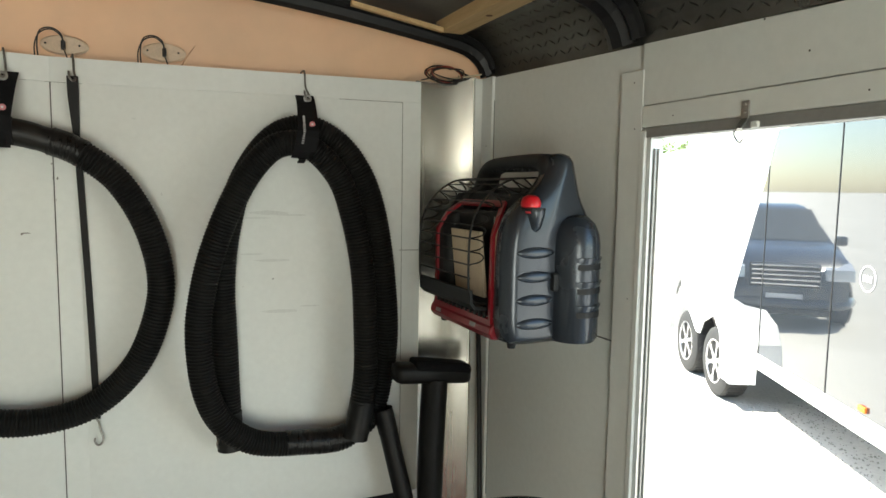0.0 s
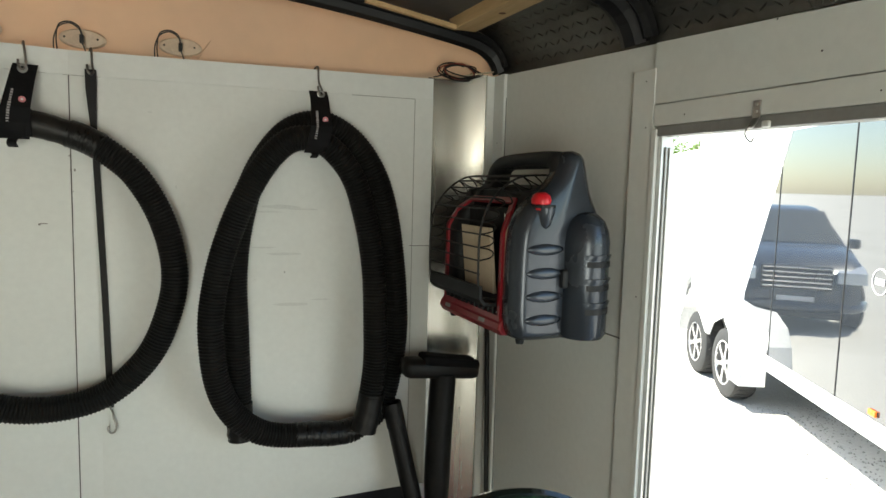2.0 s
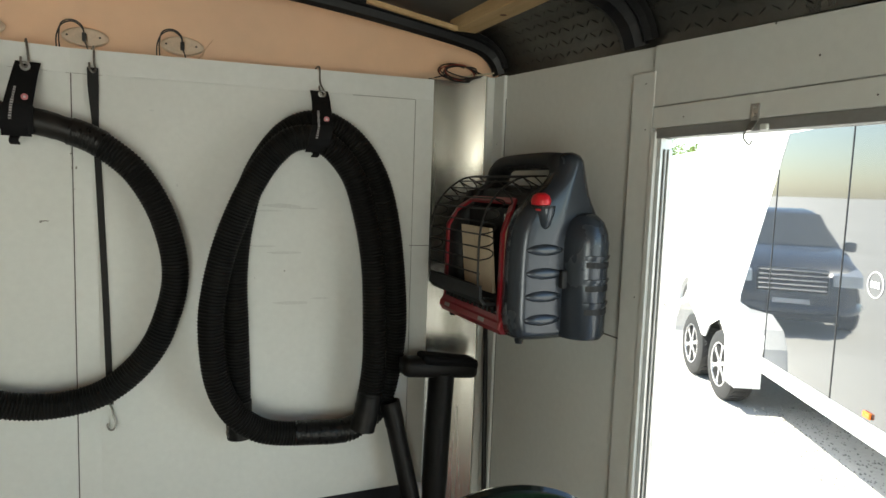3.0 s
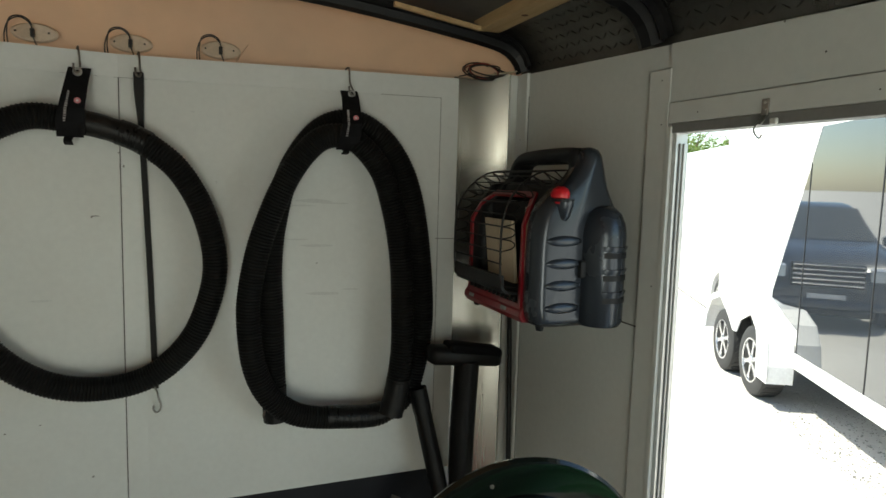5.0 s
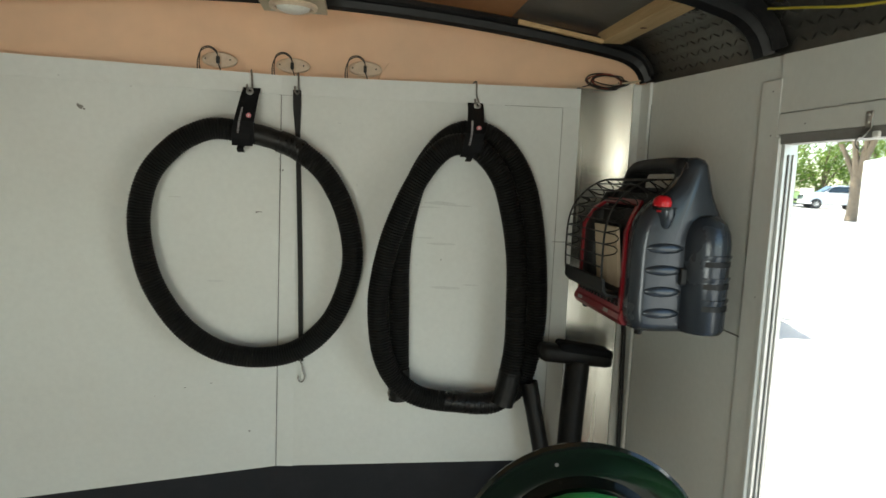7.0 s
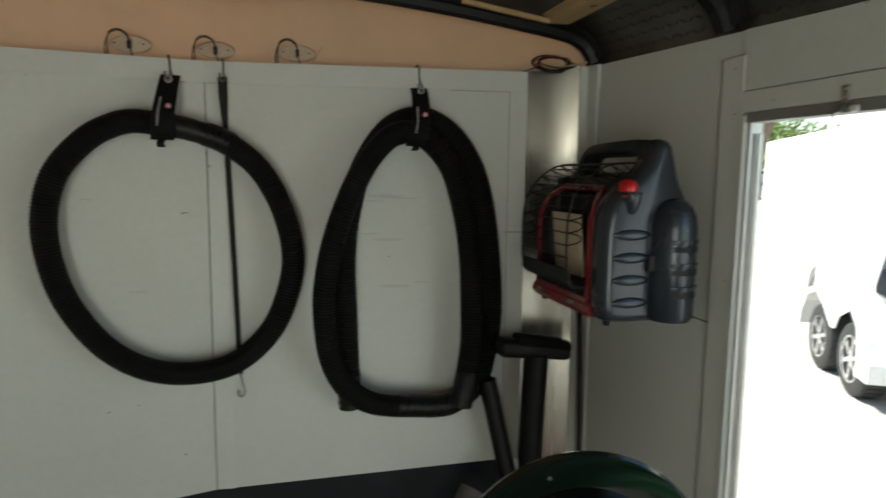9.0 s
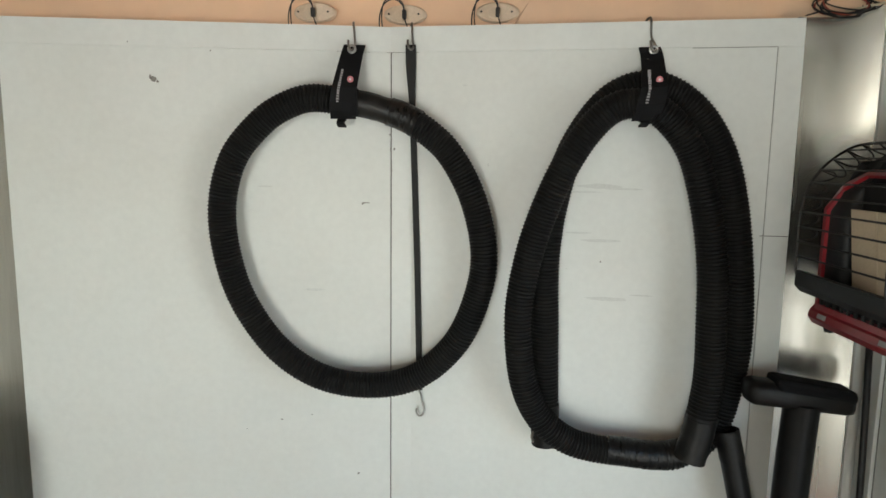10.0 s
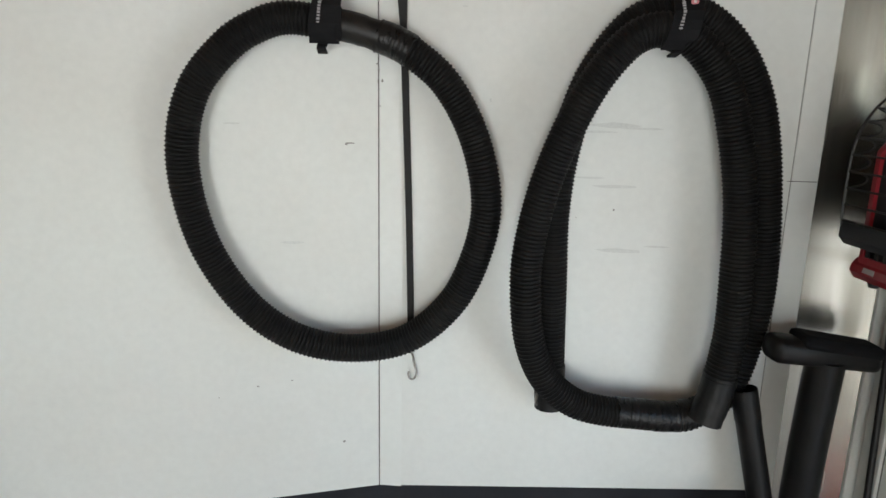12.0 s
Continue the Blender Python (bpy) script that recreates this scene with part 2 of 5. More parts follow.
def glide(points, count, closed=False):
    """Evenly spaced points on a smooth curve through the given ones."""
    p = [Vector(q) for q in points]
    n = len(p)
    dense = []
    for i in range(n if closed else n - 1):
        if closed:
            a, b, c, d = p[i - 1], p[i], p[(i + 1) % n], p[(i + 2) % n]
        else:
            a, b, c, d = p[max(i - 1, 0)], p[i], p[i + 1], p[min(i + 2, n - 1)]
        for k in range(24):
            t = k / 24
            dense.append(0.5 * ((2 * b) + (c - a) * t + (2 * a - 5 * b + 4 * c - d) * t * t + (3 * b - a - 3 * c + d) * t ** 3))
    dense.append(p[0].copy() if closed else p[-1].copy())
    far = [0.0]
    for a, b in zip(dense, dense[1:]):
        far.append(far[-1] + (b - a).length)
    out, j = [], 0
    for k in range(count):
        s = far[-1] * k / (count if closed else count - 1)
        while j < len(far) - 2 and far[j + 1] < s:
            j += 1
        u = (s - far[j]) / max(far[j + 1] - far[j], 1e-9)
        out.append(dense[j].lerp(dense[j + 1], min(u, 1.0)))
    return out


def sweep(path, radius, seg=12, closed=False, bm=None, flat=1.0, caps=True):
    """A tube along a path; radius is a number or one for each ring; flat squeezes it across."""
    bm = bm or bmesh.new()
    n = len(path)
    path = [Vector(p) for p in path]
    tan = []
    for i in range(n):
        a = path[i - 1] if (closed or i) else path[0]
        b = path[(i + 1) % n] if (closed or i < n - 1) else path[-1]
        tan.append((b - a).normalized())
    up = Vector((0, 0, 1)) if abs(tan[0].z) < 0.9 else Vector((0, 1, 0))
    side = tan[0].cross(up).normalized()
    rings = []
    for i in range(n):
        side = (side - tan[i] * side.dot(tan[i])).normalized()
        other = tan[i].cross(side)
        r = radius[i] if hasattr(radius, "__len__") else radius
        rings.append([bm.verts.new(path[i] + side * (r * math.cos(2 * math.pi * k / seg)) + other * (r * flat * math.sin(2 * math.pi * k / seg))) for k in range(seg)])
    for i in range(n if closed else n - 1):
        a, b = rings[i], rings[(i + 1) % n]
        for k in range(seg):
            bm.faces.new((a[k], a[(k + 1) % seg], b[(k + 1) % seg], b[k]))
    if not closed and caps:
        bm.faces.new(rings[0][::-1])
        bm.faces.new(rings[-1])
    return bm


def rod(a, b, r, seg=12, bm=None):
    return sweep([a, b], r, seg, bm=bm)


def lathe(profile, centre, axis="z", seg=32, bm=None, caps=True):
    """A round thing: profile of (radius, height) turned about an axis."""
    bm = bm or bmesh.new()
    c = Vector(centre)
    rings = []
    for r, h in profile:
        ring = []
        for k in range(seg):
            a = 2 * math.pi * k / seg
            u, v = r * math.cos(a), r * math.sin(a)
            ring.append(bm.verts.new(c + Vector({"x": (h, u, v), "y": (u, h, v), "z": (u, v, h)}[axis])))
        rings.append(ring)
    for a, b in zip(rings, rings[1:]):
        for k in range(seg):
            bm.faces.new((a[k], a[(k + 1) % seg], b[(k + 1) % seg], b[k]))
    for ring in (rings[0], rings[-1]) if caps else ():
        bm.faces.new(ring)
    return bm


def sheet(grid, bm=None):
    """A surface through rows of points."""
    bm = bm or bmesh.new()
    rows = [[bm.verts.new(p) for p in row] for row in grid]
    for a, b in zip(rows, rows[1:]):
        for k in range(len(a) - 1):
            bm.faces.new((a[k], a[k + 1], b[k + 1], b[k]))
    return bm


def thicken(bm, d):
    bmesh.ops.recalc_face_normals(bm, faces=bm.faces)
    bmesh.ops.solidify(bm, geom=list(bm.faces), thickness=d)
    return bm


# ---- plan of the trailer ----
WALL_X, DOOR_FAR, DOOR_NEAR, DOOR_TOP, WALL_TOP = 0.962, 0.845, 0.03, 1.785, 1.968
NOSE_Y, WEDGE, JOINT_X = 1.538, math.tan(radians(6.9)), 0.011
PANEL_TOP, PANEL_LOW, PANEL_L, PANEL_R, PANEL_LEAN = 1.948, 0.872, -0.757, 0.797, 0.062
REAR_Y, GROUND_Z = -2.6, -0.28


def nose(x, off=0.0):
    """y on the face of the front boards at x, off metres in front of them."""
    return NOSE_Y - WEDGE * abs(x - JOINT_X) - off * 1.0073


def wall_top(y):
    """Height of the side wall's upper edge, which drops a little towards the rear."""
    return WALL_TOP + 0.045 * (min(y, 1.42) - 1.42)


def roof_z(x):
    return 2.13 - 0.095 * x * x


def front_slab(x0, x1, z0, z1, off0, off1, steps=1, lean=0.0):
    """A board on the front wall between x0 and x1, from off0 to off1 in front of its face; lean tilts its lower edge."""
    xs = [x0 + (x1 - x0) * i / steps for i in range(steps + 1)]
    pts = [(x, nose(x, off1)) for x in xs] + [(x, nose(x, off0)) for x in reversed(xs)]
    bm = prism(pts, "z", z0, z1)
    for v in bm.verts:
        if lean and v.co.z < (z0 + z1) / 2:
            v.co.z += lean * v.co.x
    return bm


# floor, roof and walls of the trailer
def build_shell():
    floor = tagged(part("floor", boxed((-0.96, REAR_Y, -0.04), (0.96, 1.62, 0.0)), FLOOR_PLY), "worn grey plywood trailer floor", "floor", kind="structure")

    # ceiling: brown board and grey sheet over the bows, in one mesh
    ys = [REAR_Y, 1.66]
    bm = sheet([[(x, y, roof_z(x) + 0.035) for x in np.linspace(-0.97, 0.60, 14)] for y in ys])
    thicken(bm, 0.012)
    tagged(part("ceiling", bm, BROWN_PLY), "brown board roof lining between black bows", "ceiling", kind="structure")
    bm = sheet([[(x, y, roof_z(x) + 0.033) for x in np.linspace(0.60, 1.02, 8)] for y in ys])
    thicken(bm, 0.012)
    tagged(part("ceiling_sheet", bm, GREY_ROOF), "dull grey metal roof sheet", "ceiling", kind="structure")
    # unseen outer skin, added so that no sky light leaks through the roof
    bm = sheet([[(x, y, roof_z(x) + 0.075) for x in np.linspace(-1.06, 1.06, 14)] for y in (REAR_Y - 0.02, 1.78)])
    thicken(bm, 0.01)
    tagged(part("roof", bm, VAN_WHITE), "white outer roof skin of the trailer, unseen, keeping sky light out", "roof", kind="structure")

    # right wall, with the side door's opening through it
    x0, x1 = WALL_X + 0.008, 0.984
    def strip(y0, y1, z0, xa, xb, bm=None):
        return prism([(y0, z0), (y1, z0), (y1, wall_top(y1)), (y0, wall_top(y0))], "x", xa, xb, bm=bm)
    bm = strip(REAR_Y, DOOR_NEAR, 0.0, x0, x1)
    strip(DOOR_NEAR, DOOR_FAR, DOOR_TOP + 0.02, x0, x1, bm)
    strip(DOOR_FAR, 1.436, 0.0, x0, x1, bm)
    wall = tagged(part("wall_right", bm, WHITE), "white painted plywood side wall", "wall", kind="structure")
    part("outer_skin", boxed((0.985, DOOR_FAR + 0.03, -0.1), (0.990, 1.62, 2.2)), VAN_WHITE, wall)
    part("outer_skin", boxed((0.985, REAR_Y, -0.1), (0.990, DOOR_NEAR - 0.03, 2.2)), VAN_WHITE, wall)
    part("outer_skin", boxed((0.985, DOOR_NEAR - 0.03, DOOR_TOP + 0.03), (0.990, DOOR_FAR + 0.03, 2.2)), VAN_WHITE, wall)
    part("stile", boxed((WALL_X, 1.385, 0.0), (x0 + 0.004, 1.436, WALL_TOP), 0.0015), WHITE_TRIM, wall)
    part("corner_trim", boxed((0.943, 1.4375, 0.0), (x0 + 0.004, 1.4455, WALL_TOP), 0.001), WHITE_TRIM, wall)
    part("stile", boxed((WALL_X, DOOR_FAR + 0.008, 0.0), (x0 + 0.004, 0.909, 1.900), 0.0015), WHITE_TRIM, wall)
    part("rail", boxed((WALL_X - 0.001, DOOR_NEAR - 0.06, DOOR_TOP + 0.016), (x0 + 0.004, DOOR_FAR + 0.006, 1.837), 0.0015), WHITE_TRIM, wall)
    part("upper_board", strip(REAR_Y + 0.02, 0.857, 1.8385, WALL_X + 0.0018, x0 + 0.004), WHITE, wall)
    part("joint", boxed((WALL_X + 0.0065, 0.911, 1.411), (x0 + 0.002, 1.384, 1.4135)), CRACK, wall)
    part("joint", boxed((WALL_X + 0.0068, 1.3835, 0.9), (x0 + 0.002, 1.3848, 1.91)), CRACK, wall)
    part("joint", boxed((WALL_X + 0.0068, 0.9092, 0.3), (x0 + 0.002, 0.9104, 1.90)), CRACK, wall)
    for y, z in ((0.62, 1.93), (0.55, 1.875), (0.78, 1.815), (0.87, 1.80), (0.87, 1.50), (1.41, 1.80), (0.45, 1.86), (0.875, 1.88), (0.47, 1.815)):
        part("nail_hole", lathe([(0.0016, 0), (0.0012, -0.0006)], (WALL_X - 0.0006 if y < 0.84 and z < 1.838 else WALL_X + 0.0002, y, z), "x", 8), CRACK, wall)

    # unseen rear wall, added with its left half open to shape the light
    bm = boxed((0.06, REAR_Y - 0.03, 0.0), (WALL_X, REAR_Y - 0.002, 2.12))
    box(bm, (-WALL_X, REAR_Y - 0.03, 1.90), (0.06, REAR_Y - 0.002, 2.12))
    tagged(part("wall_rear", bm, WHITE), "unseen white rear wall, left half kept open to let light in", "wall", kind="structure")

    # left wall
    wall = tagged(part("wall_left", boxed((-1.03, REAR_Y, 0.0), (-WALL_X, 1.40, WALL_TOP)), WHITE), "white painted plywood side wall", "wall", kind="structure")
    part("outer_skin", boxed((-1.04, REAR_Y, -0.1), (-1.032, 1.62, 2.2)), VAN_WHITE, wall)

    # door opening's aluminium frame
    door = thing("door_1", "open side door frame of bare aluminium with grey seal", "door frame", (WALL_X, DOOR_FAR, 0), kind="structure")
    part("jamb", boxed((0.004, -0.012, 0.0), (0.030, 0.0, DOOR_TOP), 0.001), JAMB, door)
    part("jamb", boxed((-0.003, -0.004, 0.0), (0.004, 0.007, DOOR_TOP + 0.01), 0.001), WHITE_TRIM, door)
    part("seal", boxed((0.011, -0.015, 0.0), (0.014, -0.0125, DOOR_TOP - 0.02), 0.001), DARK_JAMB, door)
    part("seal", boxed((0.020, -0.0155, 0.0), (0.029, -0.0125, DOOR_TOP - 0.02), 0.001), JAMB, door)
    part("head", boxed((0.0005, -0.82, DOOR_TOP - 0.002), (0.030, 0.0, DOOR_TOP + 0.0155), 0.001), DARK_JAMB, door)
    part("jamb", boxed((0.004, DOOR_NEAR - DOOR_FAR, 0.0), (0.030, DOOR_NEAR - DOOR_FAR + 0.012, DOOR_TOP - 0.005), 0.001), JAMB, door)

    # front wall: tan nose sheet above the boards
    xs = np.linspace(-1.0, 1.0, 41)
    zs = (1.90, 1.96, 2.02, 2.08, 2.13, 2.17)
    bm = sheet([[(x, nose(x, -0.035 - 0.02 * (1 - abs(x))) - 0.14 * max(0, z - 1.96) ** 1.3, z if abs(x) < 0.79 else max(z, 1.957 + 0.001 * k)) for x in xs] for k, z in enumerate(zs)])
    thicken(bm, 0.004)
    top = tagged(smooth(part("wall_front", bm, PEACH)), "tan translucent plastic nose sheet above the boards", "wall", kind="structure")
    part("crease", sweep(glide([(0.262, nose(0.262, -0.045), 1.953), (0.275, nose(0.27, -0.044), 1.975), (0.292, nose(0.29, -0.044), 2.0)], 8), 0.0025, 6, flat=0.5), PEACH, top)
    low = tagged(part("wall_front_low", front_slab(PANEL_L, JOINT_X, 0.0, 1.0, -0.06, -0.02), DARK_WALL), "black painted front wall below the boards", "wall", kind="structure")
    part("half", front_slab(JOINT_X, 0.79, 0.0, 1.0, -0.06, -0.02), DARK_WALL, low)
    bm = front_slab(-1.0, JOINT_X, -0.1, 1.9, -0.17, -0.145)
    tagged(part("nose_skin", bm, VAN_WHITE), "white outer nose skin of the trailer", "wall", kind="structure")
    bm = front_slab(JOINT_X, 1.0, -0.1, 1.9, -0.17, -0.145)
    tagged(part("nose_skin", bm, VAN_WHITE), "white outer nose skin of the trailer", "wall", kind="structure")

    # bright rounded corner sheets
    for s in (1, -1):
        pts = []
        for k in range(13):
            u = k / 12
            pts.append((s * (0.775 + 0.174 * u), 1.484 - 0.038 * u ** 2.2))
        bm = sheet([[(x, y, z) for x, y in pts] for z in (0.0, 0.5, 1.0, 1.5, WALL_TOP + 0.004)])
        thicken(bm, 0.002)
        tagged(smooth(part("corner_sheet", bm, METAL)), "shiny aluminium sheet rounding the front corner", "corner trim", kind="structure", group="front corner sheets")

    # tread plate coves over both side walls, lozenges and all
    def cove(s):
        def at(u, y, lift=0.0):
            a = radians(88 * u)
            return Vector((s * (0.84 + (0.142 - lift) * math.cos(a)), y, wall_top(y) - 0.013 + (0.128 - lift) * math.sin(a)))
        bm = sheet([[at(u, y) for u in np.linspace(0, 1, 12)] for y in np.linspace(REAR_Y, 1.45, 8)])
        if s > 0:
            for i in range(58):
                for j in range(8):
                    u, y = (j + 0.5) / 8, 1.40 - i * 0.024
                    lean = 1 if (i + j) % 2 else -1
                    du, dy = 0.030, 0.0085 * lean
                    w = 0.0024
                    tips = [at(u - du, y - dy), at(u, y + w * lean, 0.0), at(u + du, y + dy), at(u, y - w * lean, 0.0)]
                    ridge = [at(u - du * 0.5, y - dy * 0.5, 0.0025), at(u + du * 0.5, y + dy * 0.5, 0.0025)]
                    v = [bm.verts.new(p) for p in tips + ridge]
                    for f in ((0, 1, 4), (4, 1, 5), (1, 2, 5), (2, 3, 5), (5, 3, 4), (3, 0, 4)):
                        bm.faces.new([v[q] for q in f])
        return part("cove", bm, TREAD)
    for s in (1, -1):
        tagged(cove(s), "dark tread plate curving from side wall to roof", "cove", kind="structure", group="tread plate coves")


def bow_path(y, drop=0.0):
    """The line of a roof bow: down both side walls and across under the roof."""
    dz = wall_top(y) - WALL_TOP if y else 0.0
    right = [(0.968, y, 1.974 + dz), (0.960, y, 1.995 + dz), (0.942, y, 2.018 + dz * 0.8), (0.910, y, 2.036 + dz * 0.5), (0.87, y, 2.046 + dz * 0.3)]
    mid = [(x, y, roof_z(x) - 0.012 - drop) for x in np.linspace(0.78, -0.78, 9)]
    left = [(-x, yy, z) for x, yy, z in reversed(right)]
    return glide(right + mid + left, 90)


def build_bows():
    for i, (y, label) in enumerate(((1.40, "black steel roof bow against the front nose"), (0.915, "black steel roof bow bent down to the side wall"),
                                   (0.24, "black steel roof bow bent down to the side wall"), (-0.4, "black steel roof bow bent down to the side wall"), (-1.1, "black steel roof bow bent down to the side wall"))):
        if i == 0:
            path = [Vector((p.x, min(1.42, nose(p.x, 0.005)), p.z)) for p in bow_path(0)]
        else:
            path = bow_path(y)
        bow = thing("roof_bow", label, "roof bow", (0, 0, 0), group="roof bows")
        part("tube", sweep(path, 0.021 if i == 0 else 0.026, 8), BLACK_STEEL, bow)
        part("lip", sweep([p + Vector((0, -0.024 if i == 0 else -0.038, 0.012 if i == 0 else 0.006)) for p in path], 0.009 if i == 0 else 0.014, 6), BLACK_STEEL, bow)


build_shell()
build_bows()


# ---- front wall boards ----
def build_front_boards():
    left = tagged(part("wall_panel", front_slab(PANEL_L, JOINT_X - 0.0012, PANEL_LOW, PANEL_TOP - 0.0508, -0.014, 0.0, lean=PANEL_LEAN), WHITE),
                  "white painted plywood board with scuffs, on the front wall", "wall panel", group="front wall boards", kind="structure")
    right = tagged(part("wall_panel", front_slab(JOINT_X + 0.0012, PANEL_R, PANEL_LOW, PANEL_TOP - 0.0508, -0.014, 0.0, lean=PANEL_LEAN), WHITE),
                   "white painted plywood board with trim strips, on the front wall", "wall panel", group="front wall boards", kind="structure")
    part("joint", front_slab(JOINT_X - 0.0011, JOINT_X + 0.0011, PANEL_LOW + 0.001, PANEL_TOP - 0.051, -0.012, -0.0012, 2), CRACK, right)
    part("strip", front_slab(JOINT_X + 0.0016, JOINT_X + 0.046, PANEL_LOW + 0.002, PANEL_TOP - 0.052, 0.0002, 0.0016), WHITE_TRIM, right)
    part("strip", front_slab(JOINT_X, PANEL_R, PANEL_TOP - 0.0505, PANEL_TOP, -0.012, 0.0012), WHITE_TRIM, right)
    part("strip", front_slab(PANEL_L, JOINT_X, PANEL_TOP - 0.0505, PANEL_TOP, -0.012, 0.0012), WHITE_TRIM, left)
    part("strip", front_slab(0.7528, PANEL_R, PANEL_LOW + 0.048, PANEL_TOP - 0.0515, 0.0002, 0.0018), WHITE_TRIM, right)
    part("crack", front_slab(0.7515, 0.7526, PANEL_LOW + 0.055, PANEL_TOP - 0.052, 0.0001, 0.0005), SCUFF, right)
    part("crack", front_slab(0.60, 0.752, PANEL_TOP - 0.0518, PANEL_TOP - 0.0507, 0.0001, 0.0006), SCUFF, right)
    part("crack", front_slab(0.745, 0.796, 1.5385, 1.5398, 0.0019, 0.0021), CRACK, right)
    part("crack", front_slab(-0.10, -0.03, PANEL_TOP - 0.0513, PANEL_TOP - 0.0508, 0.0001, 0.0004), SCUFF, left)
    part("crack", front_slab(0.002, 0.07, PANEL_TOP - 0.0515, PANEL_TOP - 0.0508, 0.0001, 0.0006), SCUFF, right)

    rng = random.Random(4)

    def mark(x, z, w, h, mat, parent, rough=0.5):
        n = 11
        pts = []
        for k in range(n):
            a = 2 * math.pi * k / n
            r = 1 - rough * rng.random()
            pts.append((x + w * r * math.cos(a), z + h * r * math.sin(a)))
        bm = bmesh.new()
        f = bm.faces.new([bm.verts.new((px, nose(px, 0.0021), pz)) for px, pz in pts])
        part("scuff", thicken(bm, 0.0003), mat, parent)
    for x, z, w, h in ((-0.464, 1.833, 0.008, 0.007), (-0.470, 1.838, 0.003, 0.005), (-0.455, 1.829, 0.004, 0.003), (-0.35, 1.892, 0.002, 0.002),
                       (-0.51, 1.905, 0.0012, 0.002), (-0.042, 1.587, 0.010, 0.0018), (-0.048, 1.585, 0.003, 0.0025), (-0.225, 1.11, 0.004, 0.002),
                       (-0.16, 1.12, 0.003, 0.0012), (-0.06, 0.98, 0.003, 0.003), (-0.30, 1.09, 0.0012, 0.0012)):
        mark(x, z, w, h, SCUFF, left)
    for x, z, w, h in ((0.447, 1.477, 0.0022, 0.0022), (0.012, 1.72, 0.002, 0.004), (0.018, 1.70, 0.003, 0.004), (0.010, 1.70, 0.0015, 0.004),
                       (0.014, 1.655, 0.0015, 0.002), (0.38, 1.46, 0.001, 0.001), (0.009, 1.73, 0.0025, 0.002)):
        mark(x, z, w, h, SCUFF, right)
    for x, z, w, h in ((0.49, 1.625, 0.045, 0.0022), (0.41, 1.618, 0.04, 0.0025), (0.44, 1.63, 0.05, 0.006), (0.40, 1.535, 0.035, 0.002),
                       (0.53, 1.41, 0.03, 0.002), (0.46, 1.40, 0.05, 0.005), (0.165, 1.83, 0.006, 0.002), (0.215, 1.67, 0.002, 0.004), (0.45, 1.52, 0.05, 0.004)):
        mark(x, z, w, h, SMEAR, right, 0.3)
    for x, z, w, h in ((-0.25, 1.62, 0.02, 0.002), (-0.15, 1.40, 0.03, 0.003), (-0.08, 1.22, 0.04, 0.003)):
        mark(x, z, w, h, SMEAR, left, 0.3)


# ---- hoses, straps and hooks on the front wall ----
def ribbed(path, r, pitch, seg=14, seed=1):
    """Corrugated hose: two rings a rib."""
    length = sum((b - a).length for a, b in zip(path, path[1:]))
    n = int(length / pitch)
    fine = glide(path, n * 3 + 1)
    rng = random.Random(seed)
    radii = []
    for k in range(len(fine)):
        radii.append((r if k % 3 == 1 else r * 0.915) * (1 + 0.006 * (rng.random() - 0.5)))
    return sweep(fine, radii, seg)


def wall_path(rows):
    return [Vector((x, nose(x, off), z)) for x, z, off in rows]


def wrap(path, r, seg=16, ridges=5, seed=2):
    """A wound, creased sleeve over a hose."""
    fine = glide(path, ridges * 4 + 1)
    rng = random.Random(seed)
    radii = [r * (1 + 0.05 * (rng.random() - 0.5)) for _ in fine]
    return sweep(fine, radii, seg)


def hook(parent, x, z_top, off, tip, lean=0.0):
    """An S hook of bent wire over the top edge of the board."""
    pts = [(x - 0.004, nose(x, -0.016), z_top - 0.012), (x - 0.003, nose(x, -0.015), z_top + 0.001), (x, nose(x, -0.004), z_top + 0.007), (x + 0.002, nose(x, 0.006), z_top + 0.002),
           (x + 0.003 + lean, nose(x, 0.010), z_top - 0.03), (x + 0.006 + lean, nose(x, off), tip), (x + 0.001 + lean, nose(x, off + 0.006), tip - 0.008), (x - 0.005 + lean, nose(x, off + 0.006), tip), (x - 0.006 + lean, nose(x, off + 0.003), tip + 0.012)]
    return smooth(part("hook", sweep(glide(pts, 40), 0.0022, 8), WIRE_STEEL, parent), 80)


def strap_off(t, off):
    """How far in front of the board a strap lies, t of the way down from its eyelet."""
    return 0.012 + (off - 0.012) * min(1.0, t * 1.6) ** 0.8 - 0.02 * max(0, t - 0.85) / 0.15


def strap_shape(x_top, z_top, x_low, z_low, w_top, w_low, off, steps=10):
    """A webbing strap lying over a hose, broader at the foot."""
    rows = []
    for k in range(steps + 1):
        t = k / steps
        x, z = x_top + (x_low - x_top) * t, z_top + (z_low - z_top) * t
        o = strap_off(t, off)
        w = w_top + (w_low - w_top) * min(1.0, t * 1.4) ** 1.5
        rows.append([(x + w * (q - 0.5), nose(x + w * (q - 0.5), o), z) for q in (0, 0.25, 0.5, 0.75, 1)])
    return thicken(sheet(rows), 0.0035)


